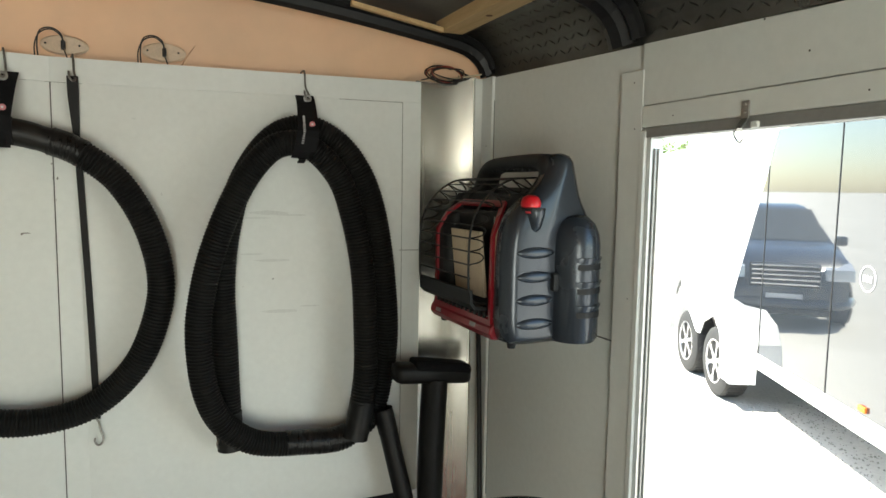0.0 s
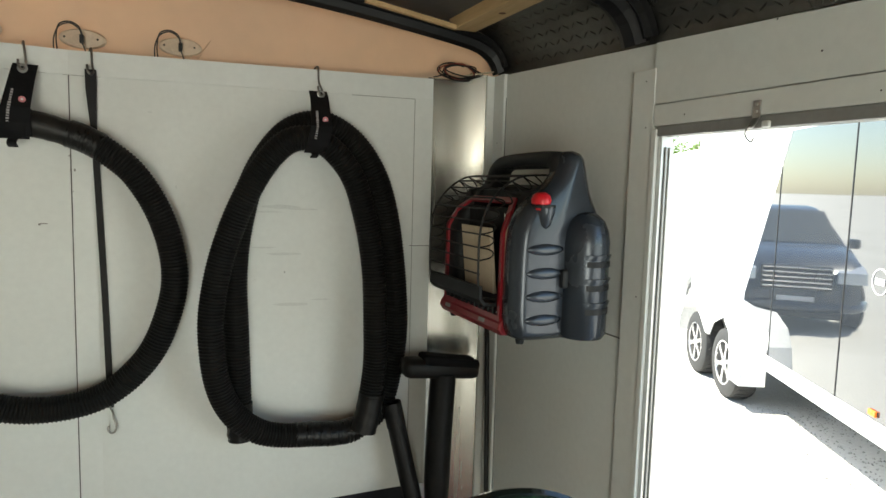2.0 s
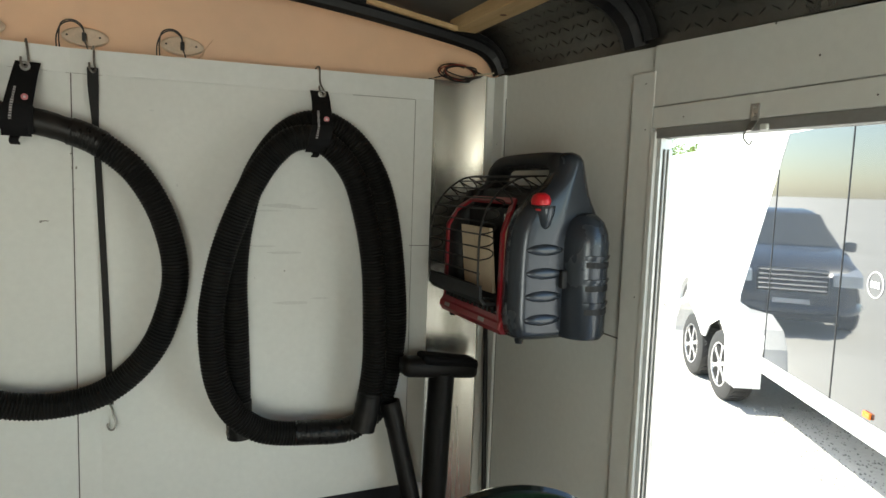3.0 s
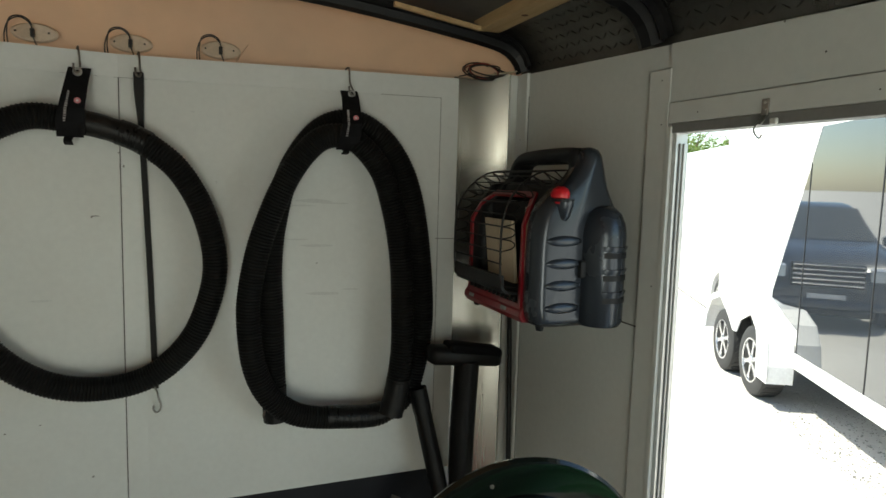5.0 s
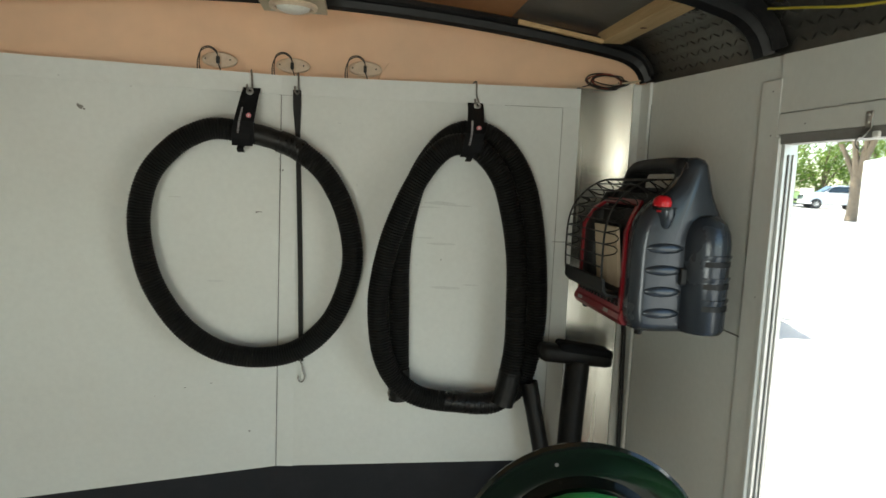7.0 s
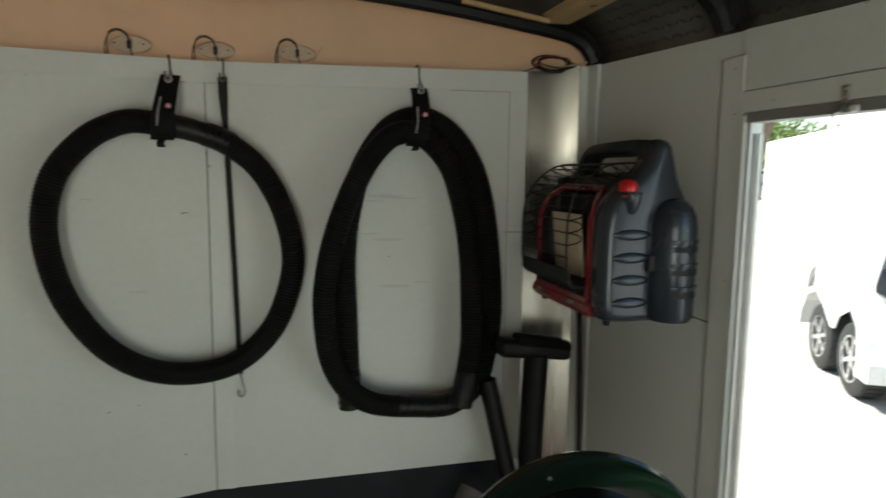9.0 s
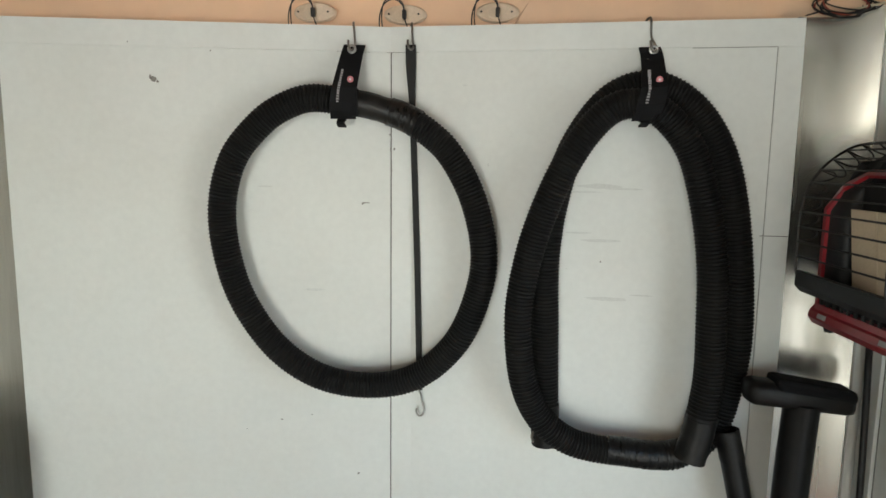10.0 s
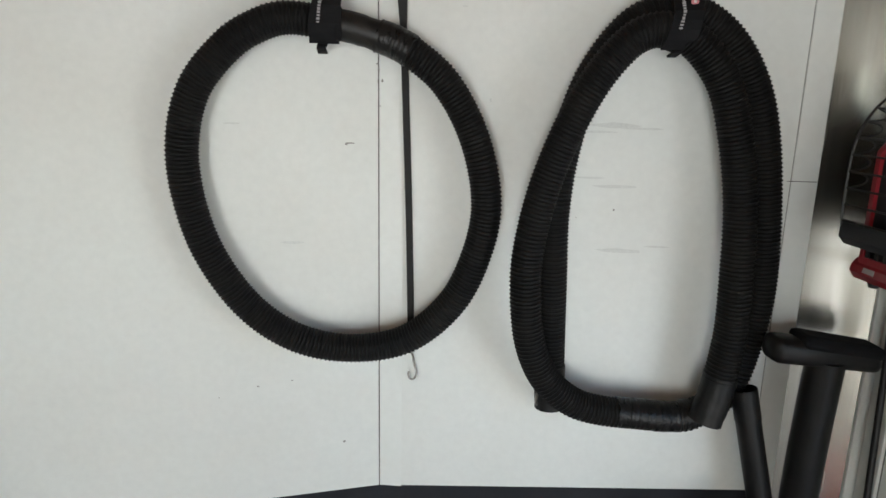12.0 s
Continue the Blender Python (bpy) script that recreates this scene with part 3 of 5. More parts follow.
def strap_print(parent, x_top, z_top, x_low, z_low, off, aside, seed):
    """Unreadable print down a strap: pale bars and a pink badge beside them."""
    rng = random.Random(seed)
    for k in range(13):
        t = 0.38 + 0.034 * k
        x, z = x_top + (x_low - x_top) * t + aside, z_top + (z_low - z_top) * t
        o = strap_off(t, off) + 0.0035
        w, h = 0.0034 + 0.002 * rng.random(), 0.0012 + 0.0011 * rng.random()
        part("print", front_slab(x - w / 2, x + w / 2, z - h, z + h, o - 0.001, o + 0.0006), PRINT_STRAP, parent)
    t = 0.50
    x, z, o = x_top + (x_low - x_top) * t - aside * 0.9, z_top + (z_low - z_top) * t, strap_off(t, off) + 0.0035
    part("badge", lathe([(0.0062, 0.001), (0.0062, -0.0004), (0.0045, -0.001)], (x, nose(x, o), z), "y", 14), PRINT_PINK, parent, "pink printed badge")
    part("badge", lathe([(0.0026, 0.0), (0.0016, -0.0008)], (x, nose(x, o + 0.001), z), "y", 8), PRINT, parent)


def eyelet(parent, x, z, off):
    pts = [(x + 0.0068 * math.cos(a), nose(x, off), z + 0.0068 * math.sin(a)) for a in np.linspace(0, 2 * math.pi, 20, endpoint=False)]
    part("eyelet", sweep(pts, 0.0026, 8, True), STEEL, parent, "dull steel eyelet")


HOSE_R, RIB = 0.0290, 0.0074


def build_hose_a():
    off = 0.046
    rows = [(-0.059, 1.789), (-0.133, 1.798), (-0.184, 1.785), (-0.238, 1.750), (-0.295, 1.679), (-0.320, 1.587), (-0.315, 1.489), (-0.284, 1.386),
            (-0.219, 1.286), (-0.133, 1.223), (-0.031, 1.201), (0.070, 1.223), (0.151, 1.297), (0.194, 1.391), (0.209, 1.490), (0.184, 1.604), (0.130, 1.699), (0.060, 1.756)]
    hose = thing("hose", "black corrugated rubber hose hung in one round loop", "hose", (0, 0, 0), group="hung hoses")
    smooth(part("tube", ribbed(glide(wall_path([(x, z, off) for x, z in rows]), 120), HOSE_R, RIB), HOSE, hose), 25)
    cuff = [(-0.066, 1.791), (-0.030, 1.786), (0.016, 1.773)]
    smooth(part("cuff", wrap(wall_path([(x, z, off) for x, z in cuff]), 0.0262, ridges=2, seed=5), CUFF, hose, "smooth black hose cuff with rubbed edges"), 50)
    tape = [(0.014, 1.774), (0.040, 1.765), (0.072, 1.749)]
    smooth(part("tape", wrap(wall_path([(x, z, off) for x, z in tape]), 0.0288, ridges=11, seed=6), TAPE, hose, "creased black tape wrapped round the joint"), 50)

    strap = thing("hose_strap", "black webbing strap with steel eyelet holding the round hose", "strap", (0, 0, 0), group="hose straps")
    line = (-0.061, 1.909, -0.076, 1.757)
    part("webbing", strap_shape(*line, 0.043, 0.050, 0.079), WEBBING, strap)
    part("tail", strap_shape(-0.079, 1.772, -0.0805, 1.741, 0.016, 0.016, 0.066), WEBBING, strap)
    part("fold", front_slab(-0.055, -0.046, 1.762, 1.816, 0.060, 0.078), WEBBING, strap)
    eyelet(strap, -0.063, 1.897, 0.033)
    strap_print(strap, *line, 0.079, -0.010, 3)
    hook(strap, -0.066, PANEL_TOP, 0.030, 1.902, 0.002)


def build_hose_b():
    rows = [(0.345, 1.110, 0.030), (0.342, 1.177, 0.030), (0.337, 1.341, 0.030), (0.334, 1.475, 0.030), (0.347, 1.593, 0.030), (0.379, 1.706, 0.032), (0.442, 1.797, 0.034), (0.515, 1.824, 0.034),
            (0.583, 1.795, 0.034), (0.635, 1.732, 0.036), (0.669, 1.644, 0.038), (0.693, 1.510, 0.036), (0.705, 1.348, 0.034), (0.692, 1.228, 0.034), (0.664, 1.142, 0.038), (0.606, 1.102, 0.050),
            (0.565, 1.096, 0.055), (0.507, 1.100, 0.060), (0.437, 1.105, 0.065), (0.378, 1.123, 0.072)]
    front = [(0.324, 1.171, 0.082), (0.290, 1.249, 0.090), (0.278, 1.358, 0.092), (0.284, 1.440, 0.092), (0.307, 1.543, 0.092), (0.349, 1.653, 0.092), (0.397, 1.735, 0.092), (0.449, 1.780, 0.092),
             (0.514, 1.776, 0.088), (0.576, 1.712, 0.084), (0.609, 1.618, 0.084), (0.630, 1.498, 0.086), (0.635, 1.364, 0.092), (0.636, 1.272, 0.092), (0.627, 1.189, 0.092)]
    hose = thing("hose", "black corrugated rubber hose hung in a double oval loop", "hose", (0, 0, 0), group="hung hoses")
    smooth(part("tube", ribbed(glide(wall_path(rows + front), 240), HOSE_R, RIB, seed=8), HOSE, hose), 25)
    smooth(part("cuff", wrap(wall_path([(0.630, 1.200, 0.090), (0.623, 1.158, 0.090), (0.612, 1.110, 0.090)]), 0.0300, ridges=2, seed=9), CUFF, hose, "smooth black hose cuff with rubbed edges"), 50)
    smooth(part("cuff", wrap(wall_path([(0.3425, 1.178, 0.032), (0.344, 1.13, 0.032), (0.346, 1.092, 0.032)]), 0.0292, ridges=2, seed=10), CUFF, hose, "smooth black hose cuff with rubbed edges"), 50)
    part("clip", sweep(glide([(0.322, nose(0.322, 0.04), 1.128), (0.315, nose(0.315, 0.055), 1.114), (0.320, nose(0.320, 0.045), 1.100)], 8), 0.003, 6), WIRE_STEEL, hose, "small steel clip")
    smooth(part("tape", wrap(wall_path([(0.604, 1.102, 0.050), (0.565, 1.096, 0.055), (0.507, 1.100, 0.060), (0.462, 1.103, 0.063)]), 0.0290, ridges=20, seed=11), TAPE, hose, "creased black tape wrapped round the joint"), 50)

    strap = thing("hose_strap", "black webbing strap with steel eyelet holding the oval hose", "strap", (0, 0, 0), group="hose straps")
    line = (0.518, 1.898, 0.493, 1.752)
    part("webbing", strap_shape(*line, 0.040, 0.046, 0.122), WEBBING, strap)
    part("tail", strap_shape(0.494, 1.768, 0.493, 1.742, 0.016, 0.014, 0.106), WEBBING, strap)
    eyelet(strap, 0.519, 1.888, 0.039)
    strap_print(strap, *line, 0.122, -0.009, 5)
    hook(strap, 0.518, PANEL_TOP, 0.036, 1.893, 0.0)


def build_bungee():
    b = thing("rubber_tie_strap", "long black rubber tie-down strap with steel hooks", "tie strap", (0, 0, 0))
    rows = [(0.053, 1.910, 0.010), (0.054, 1.85, 0.008), (0.060, 1.70, 0.004), (0.069, 1.45, 0.004), (0.074, 1.25, 0.004), (0.076, 1.18, 0.006)]
    path = glide(wall_path(rows), 60)
    half = [0.0105 if i < 3 else (0.0105 - 0.004 * min(1, (i - 3) / 6)) for i in range(60)]
    bm = sheet([[p + Vector((q * h, 0, 0)) for q in (-1, -0.5, 0, 0.5, 1)] for p, h in zip(path, half)])
    part("strap", thicken(bm, 0.0035), EPDM, b)
    hook(b, 0.053, PANEL_TOP, 0.012, 1.907, 0.0)
    pts = [(0.013 + x, nose(0.073, o), z) for x, o, z in ((0.060, 0.006, 1.192), (0.063, 0.014, 1.180), (0.066, 0.012, 1.172), (0.068, 0.012, 1.158), (0.073, 0.014, 1.140), (0.070, 0.014, 1.126), (0.062, 0.014, 1.124), (0.057, 0.014, 1.133), (0.058, 0.014, 1.140))]
    part("hook", sweep(glide(pts, 40), 0.0021, 8), WIRE_STEEL, b)


# ---- lamp bases and cables on the nose sheet ----
def build_lamp_bases():
    for x in (-0.157, 0.029, 0.221):
        y = nose(x, -0.030)
        base = thing("marker_lamp_base", "milky plastic marker lamp base with looped black wire", "lamp base", (x, y, 1.979), group="marker lamp bases")
        bm = lathe([(0.045, 0.008), (0.045, 0.003), (0.040, -0.001)], (0, 0, 0), "y", 24)
        for v in bm.verts:
            v.co.z *= 0.45
            v.co.x += 0.008
        smooth(part("plate", bm, CLEAR_BASE, base))
        for dx in (-0.026, 0.036):
            part("screw", lathe([(0.0022, 0.0), (0.0016, -0.002)], (dx, -0.006, 0.0), "y", 8), CABLE, base)
        bm = lathe([(0.011, 0.0), (0.011, -0.004)], (-0.001, -0.006, -0.004), "y", 16)
        part("boss", bm, CLEAR_BASE, base)
        part("connector", boxed((0.003, -0.020, -0.012), (0.011, -0.008, 0.006), 0.002), CABLE, base)
        for k in (0, 1):
            pts = [(0.007, -0.014, 0.004), (0.003, -0.018, 0.016 + 0.004 * k), (-0.014, -0.02, 0.026 + 0.003 * k), (-0.034, -0.016, 0.018 + 0.004 * k), (-0.044 + 0.004 * k, -0.012, -0.004), (-0.045 + 0.006 * k, -0.010, -0.028)]
            part("wire", sweep(glide(pts, 24), 0.0014, 6), CABLE, base)
        part("wire", sweep(glide([(0.007, -0.014, -0.010), (0.011, -0.016, -0.02), (0.014, -0.012, -0.03)], 8), 0.0013, 6), CABLE, base)


def build_cable_bundle():
    rng = random.Random(12)
    c = Vector((0.868, 1.462, 1.972))
    bundle = thing("cable_bundle", "tangled bundle of black and red wires on the corner sheet", "cables", tuple(c - Vector((0, 0, 0.026))))
    for k in range(9):
        rx, rz = 0.035 + 0.022 * rng.random(), 0.010 + 0.010 * rng.random()
        tilt, dx = 0.5 * (rng.random() - 0.5), 0.015 * (rng.random() - 0.5)
        pts = []
        for j in range(10):
            a = 2 * math.pi * j / 10
            pts.append((dx + rx * math.cos(a), 0.022 * math.sin(a + k) * rng.random() - 0.004 * k, 0.026 + rz * math.sin(a) + tilt * rx * math.cos(a) * 0.3))
        part("wire", sweep(glide(pts, 40, True), 0.0016, 6, True), CABLE_RED if k in (3, 6) else CABLE, bundle)
    part("wire", sweep(glide([(-0.03, 0.005, 0.02), (-0.07, 0.02, 0.010), (-0.11, 0.03, 0.004), (-0.13, 0.035, -0.006)], 16), 0.0016, 6), CABLE, bundle)
    part("wire", sweep(glide([(0.0, -0.02, 0.014), (0.04, -0.03, 0.022), (0.085, -0.05, 0.03), (0.10, -0.06, 0.036)], 16), 0.0022, 6), BEIGE, bundle, "pale wire")


def build_ceiling_things():
    stud = thing("roof_stud", "bare pine stud fixed under the roof sheet", "stud", (0.85, 0.90, 2.058))
    part("timber", boxed((-0.028, 0.0, 0.0), (0.03, 0.515, 0.036), 0.002), PINE, stud)
    part("knot", lathe([(0.008, 0.0), (0.006, -0.0006)], (0.004, 0.31, -0.0002), "z", 14), RUST, stud)
    lath = thing("wood_lath", "thin pale pine lath along the front bow", "lath", (0.60, 1.365, 2.085))
    bm = prism([(0.0, 0.0), (0.22, -0.032), (0.22, -0.022), (0.0, 0.010)], "y", 0.0, 0.012)
    part("timber", bm, PINE, lath)
    lamp = thing("ceiling_lamp", "round frosted lamp on a beige square board under the roof", "ceiling lamp", (0.067, 1.25, 2.058))
    part("board", boxed((-0.072, -0.07, 0.0), (0.070, 0.07, 0.014), 0.001), BEIGE, lamp)
    part("spacer", boxed((-0.05, -0.05, 0.0145), (0.05, 0.05, 0.108)), BEIGE, lamp)
    smooth(part("rim", lathe([(0.052, 0.0), (0.052, -0.006), (0.045, -0.010), (0.040, -0.006), (0.040, 0.0)], (0.0, 0.0, -0.0005), "z", 32), CLEAR_BASE, lamp))
    smooth(part("lens", lathe([(0.039, -0.001), (0.034, -0.010), (0.02, -0.016), (0.004, -0.018)], (0.0, 0.0, 0.0), "z", 32), LENS, lamp))
    for dx, dy in ((-0.05, 0.055), (0.05, 0.055)):
        part("staple", boxed((dx - 0.006, dy - 0.001, -0.0012), (dx + 0.006, dy + 0.001, 0.0)), STEEL, lamp)
    wire = thing("yellow_wire", "yellow insulated wire strung along the cove", "wire", (0.925, 0.85, 2.0))
    pts = [(0.005, 0.029, 0.024), (0.005, -0.08, -0.001), (0.005, -0.195, -0.027), (0.005, -0.293, -0.041), (0.005, -0.34, -0.045), (0.005, -0.5, -0.045)]
    part("wire", sweep(glide(pts, 50), 0.0022, 6), CABLE_YELLOW, wire)
    bolt = thing("bow_bolt", "small bright bolt where the bow meets the wall", "bolt", (0.958, 0.90, 1.972))
    part("head", lathe([(0.006, 0.0), (0.006, 0.008), (0.003, 0.010)], (0, 0, 0), "z", 8), STEEL, bolt)
    part("shank", rod((0, 0, 0.010), (-0.004, -0.004, 0.03), 0.003, 8), STEEL, bolt)


def build_latch():
    h = thing("door_hook_bracket", "galvanised steel strip bracket with wire hook above the door", "bracket", (WALL_X - 0.001, 0.640, 1.764))
    part("strip", boxed((-0.004, -0.007, 0.022), (0.0, 0.007, 0.058), 0.001), STEEL, h)
    part("tongue", prism([(0.0, 0.022), (-0.004, 0.022), (-0.022, 0.0), (-0.019, -0.002), (-0.003, 0.018)], "y", -0.006, 0.006), STEEL, h)
    for z in (0.050, 0.034):
        part("screw", lathe([(0.0036, 0.0), (0.0026, -0.0025)], (-0.004, 0.0, z), "x", 12), JAMB, h)
    pts = [(-0.018, 0.0, 0.006), (-0.024, 0.003, -0.004), (-0.022, 0.006, -0.014), (-0.018, 0.003, -0.024), (-0.022, -0.006, -0.030), (-0.024, -0.012, -0.022)]
    part("hook", sweep(glide(pts, 24), 0.0016, 6), WIRE_STEEL, h)
    part("bumper", boxed((-0.010, -0.028, 0.000), (-0.001, -0.014, 0.014), 0.003), WHITE_TRIM, h, "small white plastic bumper")
    for ob in h.children:
        ob.data.transform(Matrix.Translation((0, 0, 0.058)) @ Matrix.Diagonal((0.7, 0.9, 0.68, 1.0)) @ Matrix.Translation((0, 0, -0.058)))


# ---- the gas heater on the side wall ----
def build_heater():
    h = thing("gas_heater", "slate grey and red portable gas heater with black wire guard", "heater", (WALL_X - 0.013, 0.937, 1.411))
    W = 0.302

    def arc(pts, n=40):
        return [(p.x, p.y) for p in glide([(a, b, 0) for a, b in pts], n)]
    # near half: a rounded pod that runs up into the handle leg, outline in x (out from the wall) and z
    def pod(outline, layers, n=72):
        line = [Vector(p) for p in arc(outline + outline[:1], n)][:-1]
        turn = sum(a.x * b.y - a.y * b.x for a, b in zip(line, line[1:] + line[:1]))
        sign = 1.0 if turn > 0 else -1.0
        bm = bmesh.new()
        rings = []
        for y, inset in layers:
            ring = []
            for k, p in enumerate(line):
                d = (line[(k + 1) % len(line)] - line[k - 1]).normalized()
                ring.append(bm.verts.new((p.x - d.y * inset * sign, y, p.y + d.x * inset * sign)))
            rings.append(ring)
        for a, b in zip(rings, rings[1:]):
            for k in range(len(line)):
                bm.faces.new((a[k], a[(k + 1) % len(line)], b[(k + 1) % len(line)], b[k]))
        bm.faces.new(rings[0])
        bm.faces.new(rings[-1])
        bmesh.ops.recalc_face_normals(bm, faces=bm.faces)
        return bm
    near = [(-0.006, 0.02), (-0.03, 0.002), (-0.10, 0.0), (-0.178, 0.002), (-0.203, 0.022), (-0.206, 0.11), (-0.204, 0.20), (-0.192, 0.252), (-0.160, 0.288), (-0.128, 0.316), (-0.109, 0.345), (-0.102, 0.372), (-0.082, 0.381), (-0.060, 0.372), (-0.050, 0.34), (-0.038, 0.295), (-0.014, 0.245), (-0.006, 0.20), (-0.005, 0.11)]
    body = smooth(part("body", pod(near, ((0.0, 0.021), (0.003, 0.013), (0.008, 0.0065), (0.015, 0.002), (0.024, 0.0), (0.044, 0.0), (0.051, 0.004))), GREY_PLASTIC, h), 60)
    cheek = [(-0.004, 0.012), (-0.02, 0.0), (-0.165, 0.0), (-0.176, 0.016), (-0.176, 0.20), (-0.166, 0.245), (-0.145, 0.262), (-0.118, 0.285), (-0.09, 0.325), (-0.05, 0.30), (-0.012, 0.235), (-0.004, 0.20)]
    smooth(part("cheek", prism([(x * 1.13 - 0.001, z) for x, z in cheek], "y", W - 0.055, W, 0.016), BLACK_PLASTIC, h), 50)
    back = [(-0.004, 0.004), (-0.07, 0.004), (-0.07, 0.245), (-0.115, 0.29), (-0.10, 0.305), (-0.06, 0.30), (-0.006, 0.21)]
    part("back_shell", prism(back, "y", 0.048, W - 0.05), BLACK_PLASTIC, h)
    # dents in the grey cheek
    def dent(x, z, w, hgt, y=0.0037, mat=GREY_PLASTIC, parent=body):
        bm = bmesh.new()
        bmesh.ops.create_uvsphere(bm, u_segments=16, v_segments=8, radius=1.0)
        for v in bm.verts:
            v.co = Vector((x + v.co.x * w, y + v.co.y * 0.010, z + v.co.z * hgt))
        return smooth(part("rib", bm, mat, parent), 80)
    for z in (0.045, 0.092, 0.138, 0.185):
        dent(-0.146, z, 0.044, 0.0125)
    # gas bottle cover
    bottle = [(0.0, 0.004), (0.043, 0.006), (0.049, 0.016), (0.049, 0.200), (0.046, 0.222), (0.038, 0.242), (0.024, 0.256), (0.0, 0.261)]
    bm = lathe([(max(r, 0.0005), z) for r, z in bottle], (-0.055, 0.008, 0.0), "z", 32)
    cover = smooth(part("bottle_cover", bm, GREY_PLASTIC, h), 50)
    for z in (0.070, 0.117, 0.164):
        def band(radii, heights, a0, a1):
            pts = np.linspace(radians(a0), radians(a1), 14)
            return sheet([[(-0.055 + (0.0484 + (r - 0.0484) * min(1.0, 0.15 + k / 4)) * math.cos(a), 0.008 + (0.0484 + (r - 0.0484) * min(1.0, 0.15 + k / 4)) * math.sin(a), zz) for k, a in enumerate(pts)] for r, zz in zip(radii, heights)])
        smooth(part("rib", band((0.0484, 0.0525, 0.0525, 0.0484), (z, z + 0.0115, z + 0.0120, z + 0.0132), 236, 335), GREY_PLASTIC, cover), 50)
        # black band on the cover paints the shade under each rib
        part("slot_shade", band((0.0484, 0.0502, 0.0502, 0.0484), (z - 0.012, z - 0.0115, z - 0.0005, z), 238, 335), BLACK_PLASTIC, cover)
    part("catch", boxed((-0.112, -0.010, 0.108), (-0.096, 0.012, 0.145), 0.004), BLACK_PLASTIC, h, "black bottle cover catch")
    # handle loop
    outer = arc([(0.318, 0.255), (0.300, 0.305), (0.277, 0.350), (0.250, 0.370), (0.20, 0.378), (0.10, 0.381), (0.046, 0.380), (0.030, 0.375), (0.024, 0.34), (0.024, 0.30)], 40)
    inner = arc([(0.268, 0.255), (0.264, 0.300), (0.256, 0.330), (0.242, 0.344), (0.20, 0.350), (0.13, 0.351), (0.070, 0.349), (0.054, 0.343), (0.055, 0.325), (0.060, 0.30)], 40)
    bm = bmesh.new()
    loops = []
    for x, inset in ((-0.060, 0.008), (-0.067, 0.0), (-0.106, 0.0), (-0.113, 0.008)):
        ring = []
        for (yo, zo), (yi, zi) in zip(outer, inner):
            d = Vector((yi - yo, zi - zo)).normalized() * inset
            ring.append((bm.verts.new((x, yo + d.x, zo + d.y)), bm.verts.new((x, yi - d.x, zi - d.y))))
        loops.append(ring)
    for ra, rb in zip(loops, loops[1:]):
        for k in range(39):
            bm.faces.new((ra[k][0], ra[k + 1][0], rb[k + 1][0], rb[k][0]))
            bm.faces.new((ra[k][1], ra[k + 1][1], rb[k + 1][1], rb[k][1]))
    for ring in (loops[0], loops[-1]):
        for k in range(39):
            bm.faces.new((ring[k][0], ring[k + 1][0], ring[k + 1][1], ring[k][1]))
    handle = smooth(part("handle", bm, BLACK_PLASTIC, h), 60)
    for k in range(12):
        part("grip_rib", rod((-0.108, 0.085 + k * 0.013, 0.3495), (-0.066, 0.085 + k * 0.013, 0.3495), 0.0035, 6), BLACK_PLASTIC, handle)
    part("top_deck", prism([(-0.148, 0.270), (-0.138, 0.298), (-0.05, 0.312), (-0.05, 0.29), (-0.12, 0.272)], "y", 0.05, W - 0.03), BLACK_PLASTIC, h)
    # red front: arched surround, base tray and top strip
    outer = [(0.052, 0.030), (W - 0.012, 0.030), (W - 0.012, 0.215), (W - 0.022, 0.258), (W - 0.05, 0.284), (0.085, 0.284), (0.060, 0.258), (0.052, 0.215)]
    inner = [(0.060, 0.045), (W - 0.021, 0.045), (W - 0.021, 0.212), (W - 0.030, 0.250), (W - 0.054, 0.274), (0.088, 0.274), (0.068, 0.250), (0.060, 0.212)]
    bm = bmesh.new()
    def bend(z):
        return -0.209 + (0.0 if z < 0.20 else 7.0 * (z - 0.20) ** 2)
    vo = [bm.verts.new((bend(z), y, z)) for y, z in outer]
    vi = [bm.verts.new((bend(z), y, z)) for y, z in inner]
    for k in range(8):
        bm.faces.new((vo[k], vo[(k + 1) % 8], vi[(k + 1) % 8], vi[k]))
    surround = part("red_surround", thicken(bm, 0.006), RED_PAINT, h, "red enamel surround")
    tray = part("base_tray", prism([(-0.185, 0.004), (-0.206, 0.006), (-0.214, 0.018), (-0.212, 0.030), (-0.204, 0.040), (-0.185, 0.040)], "y", 0.045, W, 0.004), RED_PAINT, h, "red enamel base tray")
    # dark blocks paint the shade of slots that are not cut through
    for k in range(12):
        y = 0.075 + k * 0.018
        part("slot_shade", boxed((-0.2085, y, 0.044), (-0.2055, y + 0.006, 0.056)), HEAT_DARK, surround)
    for y in (0.112, 0.262):
        part("mark", prism([(-0.2150, 0.0215), (-0.2125, 0.0215), (-0.2105, 0.0295), (-0.2130, 0.0295)], "y", y - 0.012, y + 0.010), PRINT_STRAP, tray, "unreadable pale printed mark")
    part("foot", lathe([(0.009, 0.0), (0.007, -0.008)], (-0.192, W - 0.03, 0.004), "z", 12), BLACK_PLASTIC, h)
    part("foot", lathe([(0.009, 0.0), (0.007, -0.010)], (-0.175, 0.03, 0.002), "z", 12), BLACK_PLASTIC, h)
    # burner box, mirror and tiles
    part("burner_box", boxed((-0.172, 0.062, 0.036), (-0.165, W - 0.022, 0.262)), HEAT_DARK, h)
